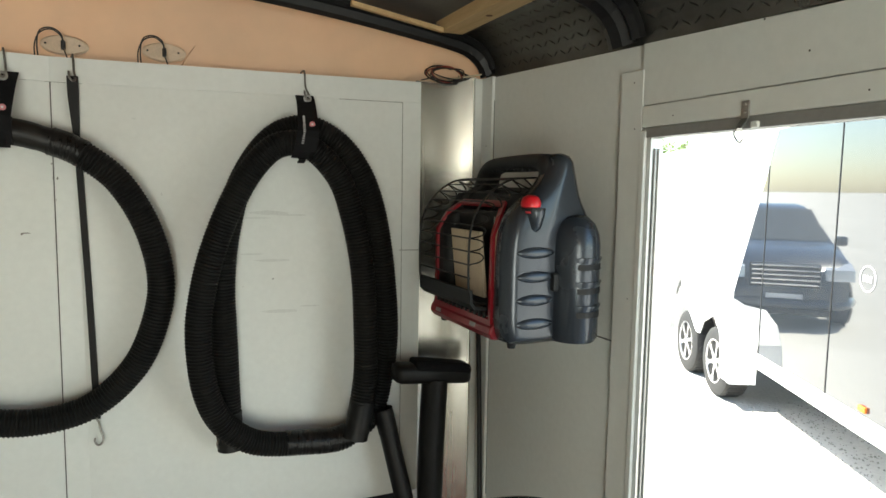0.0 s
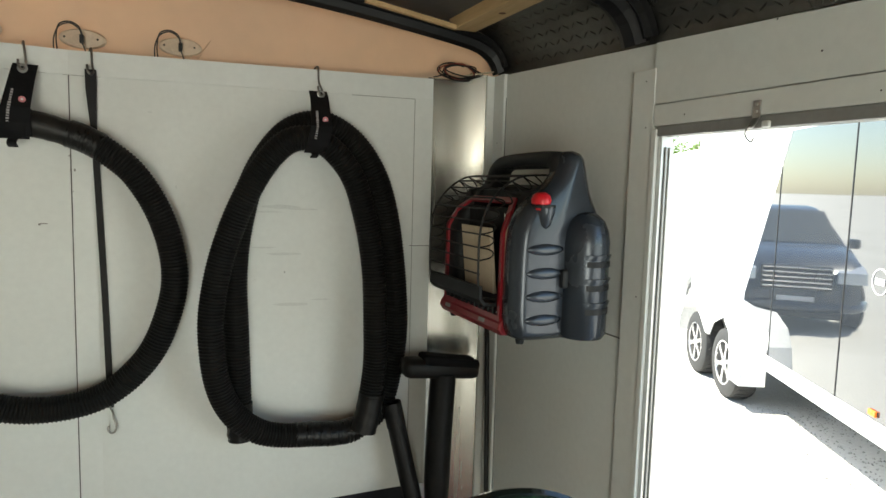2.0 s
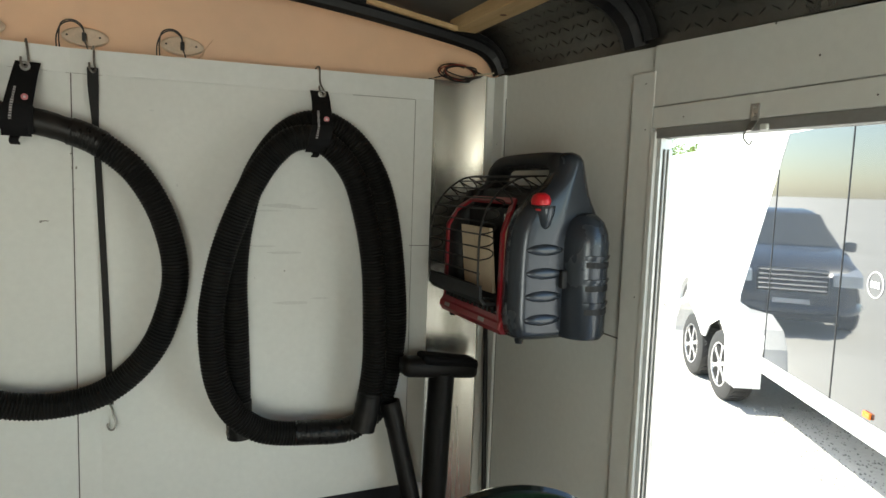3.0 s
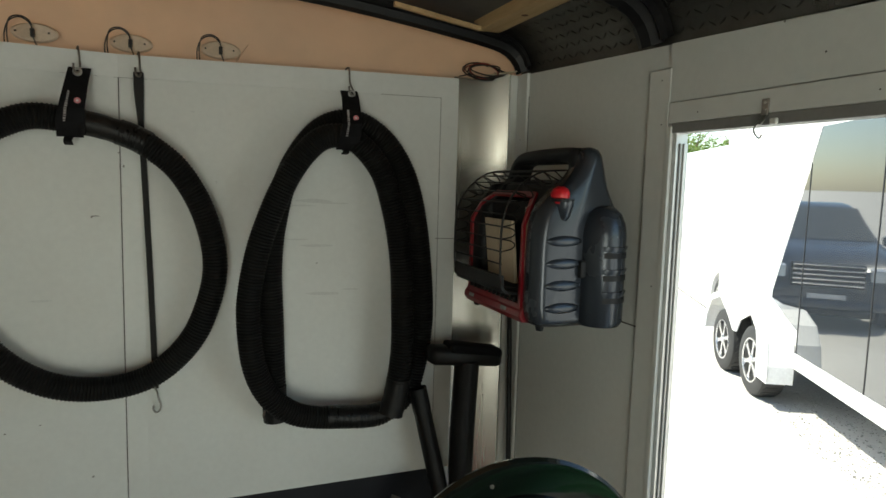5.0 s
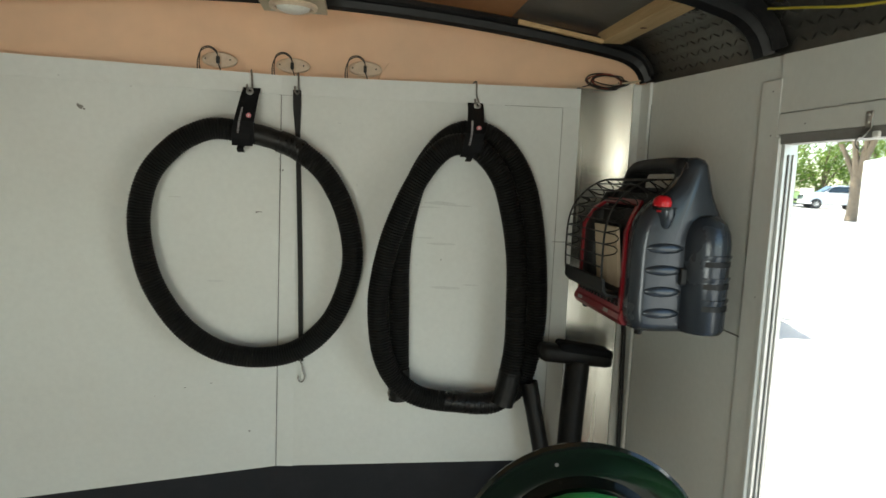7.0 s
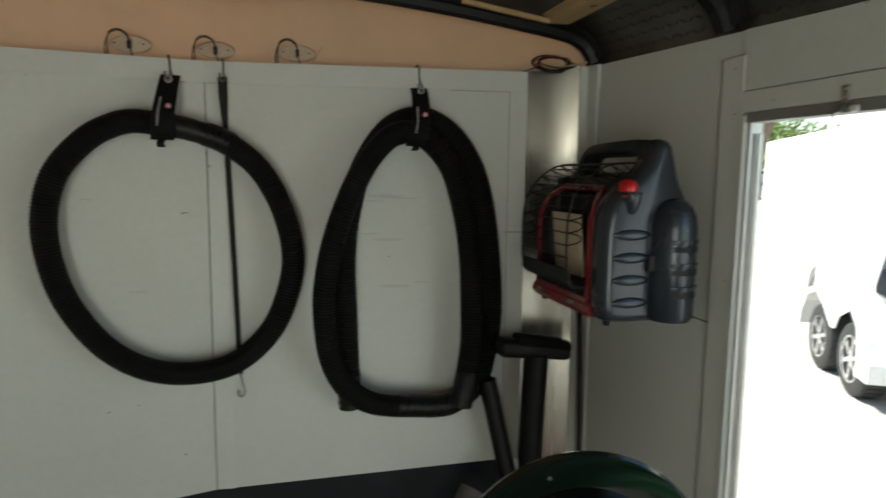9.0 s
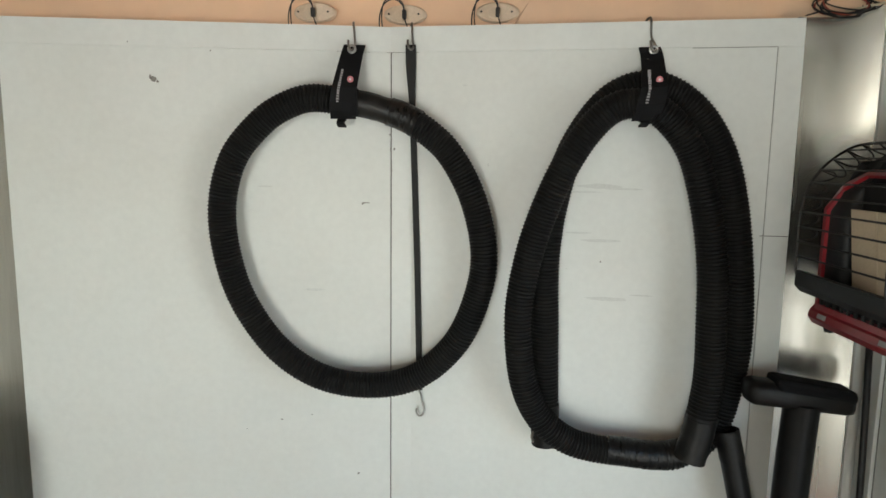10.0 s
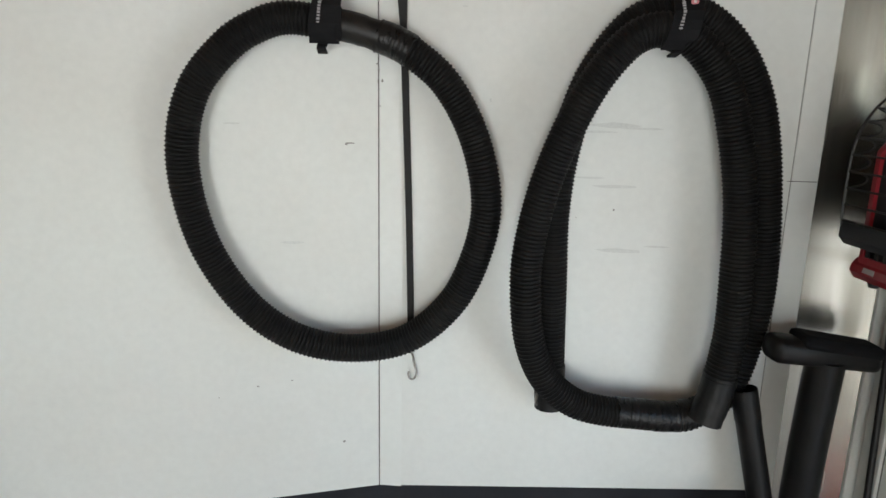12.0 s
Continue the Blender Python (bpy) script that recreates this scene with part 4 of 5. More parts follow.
    part("reflector", prism([(0.066, 0.070), (0.100, 0.070), (0.100, 0.25), (0.066, 0.25)], "x", -0.176, -0.173), METAL, h, "bright steel reflector")
    tile = prism([(-0.178, 0.078), (-0.186, 0.078), (-0.200, 0.218), (-0.192, 0.218)], "y", 0.115, 0.172)
    part("tile", tile, CERAMIC, h)
    part("tile", prism([(-0.178, 0.078), (-0.186, 0.078), (-0.200, 0.218), (-0.192, 0.218)], "y", 0.174, 0.232), CERAMIC, h)
    part("lower_shield", prism([(-0.206, 0.060), (-0.233, 0.064), (-0.243, 0.076), (-0.243, 0.104), (-0.238, 0.104), (-0.237, 0.078), (-0.230, 0.070), (-0.206, 0.067)], "y", 0.070, W - 0.006), BLACK_PLASTIC, h, "black lower guard plate")
    # wire guard
    side = [(-0.206, 0.075), (-0.232, 0.080), (-0.243, 0.10), (-0.245, 0.16), (-0.243, 0.215), (-0.233, 0.255), (-0.212, 0.288), (-0.182, 0.314), (-0.150, 0.328), (-0.10, 0.332)]
    guard = part("wire_guard", sweep(glide([(x, W - 0.008, z) for x, z in side], 40), 0.0022, 6), WIRE_BLACK, h, "black wire guard")
    part("wire", sweep(glide([(x, 0.075, z) for x, z in side], 40), 0.0022, 6), WIRE_BLACK, guard)
    ring = glide([(x, 0, z) for x, z in side], 15)
    for k in range(1, 15):
        p = ring[k]
        part("wire", rod((p.x, 0.070, p.z), (p.x, W - 0.006, p.z), 0.0018, 6), WIRE_BLACK, guard)
    for k in range(4, 13):
        p, q = ring[k], ring[k + 1]
        m = (p + q) / 2
        inward = Vector((0.026, 0, -0.016 if k > 8 else 0.0))
        for y in (W - 0.008, 0.075):
            pts = [Vector((p.x, y, p.z)), Vector((m.x, y, m.z)) * 0.35 + Vector((p.x, y, p.z)) * 0.65 + inward * 0.9, Vector((m.x, y, m.z)) + inward * 1.25, Vector((m.x, y, m.z)) * 0.35 + Vector((q.x, y, q.z)) * 0.65 + inward * 0.9, Vector((q.x, y, q.z))]
            part("wire", sweep(glide(pts, 16), 0.0015, 5), WIRE_BLACK, guard)
    # knob on its grey cone
    cone = smooth(part("knob_cone", lathe([(0.020, 0.0), (0.019, -0.012), (0.012, -0.036), (0.004, -0.044)], (-0.148, 0.006, 0.268), "z", 20), GREY_PLASTIC, h))
    knob = smooth(part("knob", lathe([(0.011, 0.0), (0.011, 0.010), (0.0175, 0.012), (0.0185, 0.020), (0.015, 0.030), (0.007, 0.035)], (-0.158, 0.004, 0.262), "z", 20), RED_KNOB, h, "red plastic control knob"), 50)
    part("knob_well", lathe([(0.024, 0.0), (0.024, 0.006)], (-0.150, 0.010, 0.266), "z", 20), BLACK_PLASTIC, h)
    # gas inlet and supply pipe
    part("inlet", rod((-0.12, 0.225, 0.004), (-0.12, 0.225, -0.016), 0.008, 10), BRASS, h, "brass gas inlet")
    part("inlet_nut", rod((-0.118, 0.245, -0.006), (-0.118, 0.205, -0.006), 0.006, 6), BRASS, h)
    part("bracket", boxed((-0.006, 0.06, 0.05), (-0.0005, W - 0.06, 0.16)), STEEL, h, "steel wall bracket")
    for ob in h.children_recursive:
        ob.data.transform(Matrix.Diagonal((0.95, 1.05, 0.914, 1.0)))
    line = thing("gas_hose", "thin black gas hose running down the side wall", "gas hose", (WALL_X, 1.392, 0.0))
    part("hose", sweep(glide([(-0.125, -0.219, 1.398), (-0.10, -0.16, 1.378), (-0.05, -0.05, 1.365), (-0.018, 0.004, 1.32), (-0.012, 0.006, 1.2), (-0.012, -0.010, 0.9), (-0.012, -0.03, 0.5), (-0.012, -0.05, 0.004)], 60), 0.0062, 10), CABLE, line)


# ---- pipes and reel in the front corner ----
def build_corner_tools():
    t = thing("vacuum_floor_tool", "black plastic vacuum wand with a broad T-shaped head, head upward", "vacuum tool", (0.838, 1.36, 0.0))
    bm = boxed((-0.108, -0.028, 1.224), (0.090, 0.030, 1.272), 0.016)
    for v in bm.verts:
        v.co.z -= 0.10 * v.co.x + 0.0
        v.co.x -= 0.03
    head = smooth(part("head", bm, PIPE, t), 50)
    bm = boxed((-0.060, -0.030, 1.260), (0.088, 0.028, 1.286), 0.010)
    for v in bm.verts:
        v.co.z -= 0.16 * v.co.x + 0.006
        v.co.x -= 0.03
    part("brush_strip", bm, WEBBING, head)
    smooth(part("wand", sweep(glide([(-0.030, 0.0, 1.235), (-0.040, -0.002, 1.0), (-0.05, -0.01, 0.5), (-0.07, -0.02, 0.004)], 24), [0.032 if k < 6 else 0.029 for k in range(24)], 20), PIPE, t), 50)
    p = thing("plastic_pipe", "open black plastic pipe leaning against the wall", "pipe", (0.86, 1.33, 0.0))
    a, b = Vector((-0.172, 0.066, 1.163)), Vector((0.075, -0.06, 0.004))
    bm = sweep([a, b], 0.0225, 20, caps=False)
    sweep([a, b], 0.0190, 20, bm=bm, caps=False)
    smooth(part("tube", bm, PIPE, p), 50)
    smooth(part("rim", sweep([a + (b - a).normalized() * 0.001, a + (b - a).normalized() * 0.06], 0.0236, 20, caps=False), CUFF, p), 50)
    q = thing("short_pipe_end", "grey-brown short hose end with rusty coupling", "hose end", (0.535, 1.30, 0.0))
    smooth(part("tube", sweep([(0.10, 0.03, 0.905), (0.02, -0.02, 0.79), (0.0, -0.02, 0.4), (0.0, -0.02, 0.004)], 0.032, 16), OLD_HOSE, q), 50)
    part("coupling", sweep([(0.03, -0.012, 0.815), (0.012, -0.02, 0.78)], 0.036, 12), RUST, q)


def build_reel():
    r = thing("hose_reel", "glossy black hose reel wound with bright green hose", "hose reel", (0.54, 0.585, 0.0), -8)
    cz, R = 1.172, 0.174
    prof = [(0.030, 0.004), (0.080, 0.004), (0.094, -0.010), (0.106, -0.020), (0.114, -0.018), (0.122, 0.0), (0.134, 0.004), (R - 0.008, 0.004), (R, -0.002), (R + 0.002, -0.008), (R - 0.002, -0.013), (R - 0.010, -0.008), (0.136, -0.002), (0.126, -0.004), (0.118, -0.022), (0.104, -0.026), (0.092, -0.016), (0.080, -0.003), (0.030, -0.003)]
    flange = smooth(part("flange", lathe(prof, (0, 0, cz), "y", 72), REEL_BLACK, r), 40)
    smooth(part("flange", lathe([(a * 0.42, -0.20 - b) for a, b in prof], (0, 0, cz), "y", 72), REEL_BLACK, r), 40)
    for k in range(5):
        a = 2 * math.pi * k / 5 + 0.6
        part("bolt", lathe([(0.003, 0.0), (0.0025, -0.002)], (0.146 * math.cos(a), -0.004, cz + 0.146 * math.sin(a)), "y", 10), STEEL, flange)
    part("drum", lathe([(0.055, 0.0), (0.055, -0.195)], (0, 0, cz), "y", 24), REEL_BLACK, r)
    part("axle", rod((0, 0.05, cz), (0, -0.26, cz), 0.016, 16), STEEL, r)
    # green hose: layers of turns
    pts = []
    for layer, (rr, n0) in enumerate(((0.066, 7), (0.084, 7), (0.100, 7), (0.114, 5))):
        turns = n0
        for k in range(turns * 24):
            a = 2 * math.pi * k / 24
            u = k / (turns * 24)
            y = -0.030 - (0.15 if layer < 3 else 0.11) * (u if layer % 2 == 0 else 1 - u)
            wob = 0.003 * math.sin(a * 0.7 + layer * 2)
            pts.append(Vector(((rr + wob) * math.cos(a), y, cz + (rr + wob) * math.sin(a))))
    smooth(part("green_hose", sweep(pts, 0.0105, 10), GREEN_HOSE, r, "bright green rubber hose"), 80)
    for y in (0.045, -0.25):
        part("leg", sweep([(0, y, cz), (0.17, y, 0.008)], 0.014, 10), BLACK_STEEL, r)
        part("leg", sweep([(0, y, cz), (-0.17, y, 0.008)], 0.014, 10), BLACK_STEEL, r)
        part("foot_bar", rod((-0.19, y, 0.014), (0.19, y, 0.014), 0.013, 10), BLACK_STEEL, r)


def build_left_corner():
    d = thing("plastic_drum", "white plastic drum with rounded lid standing in the corner", "drum", (-0.835, 1.25, 0.0))
    smooth(part("body", lathe([(0.10, 0.0), (0.112, 0.02), (0.115, 0.5), (0.115, 1.04)], (0, 0, 0), "z", 32), SACK, d), 40)
    smooth(part("lid", lathe([(0.119, 1.025), (0.119, 1.06), (0.10, 1.105), (0.05, 1.13), (0.002, 1.135)], (0, 0, 0), "z", 32), SACK, d), 40)
    # out of view; added only to give the corner sheet its red reflection
    can = thing("reflected_red_can", "unseen red can shape added for the red reflection in the corner sheet", "fuel can", (0.79, 0.76, 0.0))
    part("body", boxed((-0.13, -0.16, 0.0), (0.13, 0.16, 0.60), 0.03), RED_CAN, can)
    part("spout", sweep(glide([(0, 0.05, 0.57), (0, 0.06, 0.64), (0, 0.10, 0.70)], 8), 0.018, 12), RED_CAN, can)
    part("handle", sweep(glide([(0, -0.09, 0.57), (0, -0.07, 0.63), (0, 0.0, 0.635), (0, 0.02, 0.57)], 14), 0.012, 10), RED_CAN, can)


build_front_boards()
build_hose_a()
build_hose_b()
build_bungee()
build_lamp_bases()
build_cable_bundle()
build_ceiling_things()
build_latch()
build_heater()
build_corner_tools()
build_reel()
build_left_corner()


# ---- outside ----
def ground_z(x, y):
    """Level yard by the trailers, rising gently towards the far road."""
    r = math.hypot(x, y)
    return GROUND_Z + 0.021 * max(0.0, min(r, 130.0) - 13.0)


def build_ground():
    radii = [0, 2, 4, 6, 8, 10, 13, 16, 20, 26, 34, 45, 60, 80, 110, 160, 300, 800, 2500]
    bm = bmesh.new()
    centre = bm.verts.new((0, 0, GROUND_Z))
    rings = []
    for r in radii[1:]:
        rings.append([bm.verts.new((r * math.cos(a), r * math.sin(a), ground_z(r, 0))) for a in np.linspace(0, 2 * math.pi, 48, endpoint=False)])
    for k in range(48):
        bm.faces.new((centre, rings[0][k], rings[0][(k + 1) % 48]))
    for a, b in zip(rings, rings[1:]):
        for k in range(48):
            bm.faces.new((a[k], b[k], b[(k + 1) % 48], a[(k + 1) % 48]))
    tagged(part("ground", bm, GROUND), "pale sunlit gravel yard", "ground", kind="structure")
    # loose gravel along the foot of the parked trailer
    rng = random.Random(21)
    bm = bmesh.new()
    for _ in range(2600):
        u, v = 0.2 + 4.4 * rng.random(), -0.12 + 1.5 * rng.random()
        x, y = 5.287 - 0.473 * u + 0.881 * v, 4.36 - 0.881 * u - 0.473 * v
        s = 0.005 + 0.008 * rng.random()
        c = Vector((x, y, GROUND_Z + s * 0.3))
        q = [bm.verts.new(c + Vector((s * (rng.random() - 0.5) * 0.4 + dx * s, dy * s, dz * s))) for dx, dy, dz in ((-1, -0.5, -0.4), (1, -0.7, -0.4), (0.1, 1, -0.4), (0, 0, 0.8))]
        for f in ((0, 1, 3), (1, 2, 3), (2, 0, 3)):
            bm.faces.new([q[k] for k in f])
    tagged(part("loose_gravel", bm, GRAVEL), "loose grey gravel along the trailer's foot", "gravel", kind="stuff")
    # verge of grass beyond the yard
    grid = [[(r * math.sin(radians(a)), r * math.cos(radians(a)), ground_z(r, 0) + 0.03) for a in np.linspace(10, 80, 30)] for r in (66, 72, 80, 95, 110, 135)]
    tagged(part("verge", sheet(grid), GRASS), "mown grass verge beyond the yard", "grass", kind="structure")


def wheel(parent, x, y, r, width, spokes=6, name="wheel"):
    """A wheel with its outer face towards -y."""
    tyre = smooth(part("tyre", lathe([(r * 0.62, 0.0), (r * 0.66, -0.012), (r * 0.90, -0.014), (r * 0.985, 0.004), (r, 0.03), (r, width - 0.03), (r * 0.97, width), (r * 0.62, width)], (x, y, r), "y", 40), TYRE, parent), 35)
    for k in range(30):
        a = 2 * math.pi * k / 30
        c, q = math.cos(a), math.sin(a)
        bm = bmesh.new()
        edge = [(-0.014, 0.026), (0.016, 0.05), (0.016, width - 0.05), (-0.014, width - 0.026)]
        lo = [bm.verts.new((x + (r - 0.003) * c - u * q, y + p, r + (r - 0.003) * q + u * c)) for u, p in edge]
        hi = [bm.verts.new((x + (r + 0.006) * c - u * q, y + p, r + (r + 0.006) * q + u * c)) for u, p in edge]
        bm.faces.new(hi)
        for i in range(4):
            bm.faces.new((lo[i], lo[(i + 1) % 4], hi[(i + 1) % 4], hi[i]))
        part("tread_block", bm, TYRE, tyre)
    rim = smooth(part("rim", lathe([(r * 0.64, 0.0), (r * 0.64, -0.010), (r * 0.60, -0.010), (r * 0.57, 0.02), (r * 0.55, 0.10), (0.002, 0.10)], (x, y, r), "y", 40), TYRE, parent), 35)
    part("rim_lip", lathe([(r * 0.645, -0.001), (r * 0.645, -0.014), (r * 0.60, -0.014), (r * 0.585, 0.012)], (x, y, r), "y", 40, caps=False), RIM, rim)
    for k in range(spokes):
        a = 2 * math.pi * k / spokes + 0.3
        c, s = math.cos(a), math.sin(a)
        pts = [(0.05, -0.022), (r * 0.40, -0.017), (r * 0.58, -0.034), (r * 0.58, 0.034), (r * 0.40, 0.017), (0.05, 0.022)]
        bm = prism([(x + u * c - v * s, r + u * s + v * c) for u, v in pts], "y", y - 0.004, y + 0.03)
        part("spoke", bm, RIM, rim)
    part("hub", lathe([(0.052, 0.03), (0.052, -0.008), (0.038, -0.014), (0.002, -0.016)], (x, y, r), "y", 20), RIM, rim)


def build_parked_trailer():
    """Local x runs forward along its side, y away from the viewer, z up from the ground."""
    t = thing("parked_trailer", "long white enclosed trailer with slanted charcoal gloss front half", "trailer", (5.287, 4.36, GROUND_Z), 241.8)
    S, L, Rr, top = 0.10, 5.2, -1.85, 2.86
    part("body", boxed((Rr, S + 0.012, 0.46), (L, 2.45, top), 0.03), VAN_WHITE, t)
    part("roof_edge", boxed((Rr - 0.01, S - 0.004, top - 0.10), (L, S + 0.011, top + 0.02), 0.004), VAN_WHITE, t)
    def skin(pts, name, mat, y=S, label=""):
        return part(name, prism(pts, "y", y, y + 0.011), mat, t, label)
    g = 0.006
    zt, zb = 2.52, 0.535
    # dark panels, each starting at the seam before it
    skin([(-0.15, 0.93), (0.47 - g, 0.73), (0.47 - g, 2.20), (-0.15, 1.0)], "side_panel", VAN_DARK, S, "charcoal gloss panel with slanted edge")
    skin([(0.47 + g, zb), (1.59 - g, zb), (1.59 - g, zt), (0.61, zt), (0.47 + g, 2.255)], "side_panel", VAN_DARK, S, "charcoal gloss panel with slanted edge")
    for x in (1.59, 2.75, 3.90):
        skin([(x + g, zb), (x + 1.15 - g, zb), (x + 1.15 - g, zt), (x + g, zt)], "side_panel", VAN_DARK, S, "charcoal gloss panel")
    part("seam", boxed((0.465, S - 0.004, zb), (0.475, S + 0.01, 2.22)), CABLE, t)
    for x in (1.59, 2.75, 3.90):
        part("seam", boxed((x - g + 0.001, S - 0.004, zb), (x + g - 0.001, S + 0.01, zt)), CABLE, t)
    for k in range(2):
        x = -0.72 - 1.1 * k
        part("seam", boxed((x - 0.003, S + 0.0095, zb), (x + 0.003, S + 0.0125, top - 0.1)), JAMB, t)
    part("skirt_rail", boxed((0.42, S - 0.02, 0.40), (L, S + 0.03, 0.53), 0.008), VAN_WHITE, t, "white lower rail")
    part("slant_trim", prism([(-0.157, 0.93), (-0.149, 0.93), (-0.149, 1.0), (0.611, 2.52), (0.60, 2.525), (-0.157, 1.003)], "y", S - 0.004, S), VAN_WHITE, t)
    # fender over both wheels
    outline = [(0.46, 0.24), (0.46, 0.40), (0.42, 0.60), (0.31, 0.76), (0.06, 0.86), (-0.44, 0.82), (-0.94, 0.86), (-1.24, 0.78), (-1.40, 0.62), (-1.48, 0.40), (-1.48, 0.34), (-1.44, 0.34), (-1.40, 0.52), (-1.26, 0.70), (-0.96, 0.79), (-0.70, 0.66), (-0.50, 0.52), (-0.40, 0.52), (-0.30, 0.66), (-0.02, 0.78), (0.14, 0.66), (0.18, 0.50), (0.19, 0.24)]
    part("fender", prism(outline, "y", -0.13, -0.115), VAN_WHITE, t, "white fender over tandem wheels")
    top_line = [(0.46, 0.24), (0.46, 0.40), (0.42, 0.60), (0.31, 0.76), (0.06, 0.86), (-0.44, 0.82), (-0.94, 0.86), (-1.24, 0.78), (-1.40, 0.62), (-1.48, 0.40), (-1.48, 0.34)]
    part("fender_top", thicken(sheet([[(x, y, z) for x, z in top_line] for y in (-0.125, S)]), 0.01), VAN_WHITE, t)
    for k, x in enumerate((0.0, -0.86)):
        hub = part("wheel", lathe([(0.10, 0.06), (0.10, 0.20)], (x, -0.10, 0.335), "y", 20), HEAT_DARK, t)
        wheel(hub, x, -0.10, 0.335, 0.205)
    part("axle_beam", boxed((-1.2, 0.3, 0.36), (0.4, 2.2, 0.46)), BLACK_STEEL, t)
    part("marker_lamp", boxed((2.02, S - 0.018, 0.56), (2.10, S - 0.001, 0.60), 0.004), AMBER, t, "orange marker lamp")
    part("marker_lamp", lathe([(0.03, 0.0), (0.025, -0.02)], (-0.60, S + 0.01, 2.70), "y", 14), DARK_JAMB, t, "dark roof marker lamp")
    part("badge", lathe([(0.088, 0.0), (0.088, -0.003), (0.080, -0.003), (0.080, 0.0)], (2.00, S - 0.001, 1.43), "y", 28, caps=False), PRINT, t, "round white outline badge")
    for k in range(3):
        part("badge_bar", boxed((1.950 + 0.036 * k, S - 0.004, 1.408), (1.974 + 0.036 * k, S - 0.001, 1.452)), PRINT, t)
    part("landing_leg", boxed((4.3, 0.9, 0.0), (4.4, 1.0, 0.5)), BLACK_STEEL, t)
    # lower white trailer parked behind it
    b = thing("cargo_trailer", "plain white enclosed cargo trailer parked behind", "trailer", (8.92, 9.41, GROUND_Z), 240.6)
    part("body", boxed((-1.6, 0.0, 0.05), (3.4, 2.2, 2.66), 0.03), VAN_WHITE, b)
    part("lower_rail", boxed((-1.6, -0.012, 0.03), (3.4, -0.001, 0.11)), VAN_WHITE, b)
    hub = part("wheel", lathe([(0.10, 0.06), (0.10, 0.20)], (2.7, -0.10, 0.335), "y", 20), HEAT_DARK, b)
    wheel(hub, 2.7, -0.10, 0.335, 0.205)
    part("fender", thicken(sheet([[(2.7 + 0.42 * math.cos(a), y, 0.335 + 0.42 * math.sin(a)) for a in np.linspace(0, math.pi, 12)] for y in (-0.13, 0.0)]), 0.01), VAN_WHITE, b)
    part("stand", boxed((3.0, 0.8, 0.0), (3.1, 0.9, 0.25)), BLACK_STEEL, b)


def build_car(name, label, at, turn, paint, tall=1.0, W=1.86):
    """A car with its nose along local x, wheels on z = 0."""
    c = thing(name, label, "car", at, turn)
    side = [(2.28, 0.30), (2.30, 0.52), (2.24, 0.78), (2.05, 0.92), (1.25, 1.05), (0.95, 1.09), (0.25, 1.52), (-0.2, 1.60), (-1.5, 1.57), (-2.05, 1.28), (-2.25, 1.02), (-2.30, 0.55), (-2.26, 0.32)]
    # cross ribs give the body its rounded plan and sloped cabin
    rows = []
    for q, (wy, shrink) in enumerate(((-1, 0.86), (-0.97, 0.955), (-0.80, 1.0), (0.0, 1.015), (0.80, 1.0), (0.97, 0.955), (1, 0.86))):
        row = []
        for x, z in side:
            zz = z * tall
            half = W / 2 * (1.0 if zz < 1.0 else 1.0 - 0.28 * (zz - 1.0) / 0.6)
            nose_in = 1.0 - 0.10 * max(0, abs(x) - 1.6) / 0.7
            row.append((x * (shrink if abs(x) > 1.9 else 1), wy * half * nose_in, zz if zz < 1.0 or abs(wy) < 0.9 else zz - 0.03))
        rows.append(row)
    bm = sheet(rows)
    bm.verts.ensure_lookup_table()
    n = len(side)
    bm.faces.new([bm.verts[k] for k in range(n)])
    bm.faces.new([bm.verts[6 * n + k] for k in range(n)])
    for a in range(6):
        bm.faces.new((bm.verts[a * n], bm.verts[(a + 1) * n], bm.verts[(a + 1) * n + n - 1], bm.verts[a * n + n - 1]))
    smooth(part("body", bm, paint, c), 30)
    def at_front(y, z):
        return 2.30 - 0.0 - 0.30 * (y / (W / 2)) ** 2 - 0.10 * max(0, z - 0.55)
    grille = part("grille", boxed((2.20, -0.46, 0.56 * tall), (2.335, 0.46, 0.86 * tall), 0.02), HEAT_DARK, c)
    for k in range(5):
        z = (0.59 + 0.06 * k) * tall
        part("slat", boxed((2.30, -0.44, z), (2.352, 0.44, z + 0.022), 0.004), CHROME, grille)
    part("number_plate", boxed((2.34, -0.24, 0.42), (2.36, 0.24, 0.54), 0.004), PLATE, c)
    part("bumper", sweep(glide([(1.75, -0.95, 0.40), (2.12, -0.80, 0.40), (2.29, -0.4, 0.40), (2.33, 0, 0.40), (2.29, 0.4, 0.40), (2.12, 0.80, 0.40), (1.75, 0.95, 0.40)], 40), 0.10, 10, flat=0.8), paint, c)
    part("air_intake", boxed((2.24, -0.6, 0.24), (2.40, 0.6, 0.34), 0.02), HEAT_DARK, c)
    for s in (-1, 1):
        bm = prism([(2.26, 0.80 * tall), (2.28, 0.66 * tall), (2.05, 0.70 * tall), (1.72, 0.86 * tall), (1.80, 0.90 * tall), (2.08, 0.86 * tall)], "y", s * 0.52, s * 0.90, 0.02)
        part("headlamp", bm, LAMP_CLEAR, c)
        part("mirror", boxed((0.72, min(s * 0.93, s * 1.10), 1.02 * tall), (0.88, max(s * 0.93, s * 1.10), 1.16 * tall), 0.04), paint, c)
        pts = [(0.82, 1.10), (0.24, 1.46), (-0.2, 1.52), (-1.4, 1.50), (-1.9, 1.24), (-1.9, 1.10)]
        rows = [[(x, s * (W / 2 * (1.0 - 0.28 * max(0, z * tall - 1.0) / 0.6) + 0.004), z * tall) for x, z in pts]]
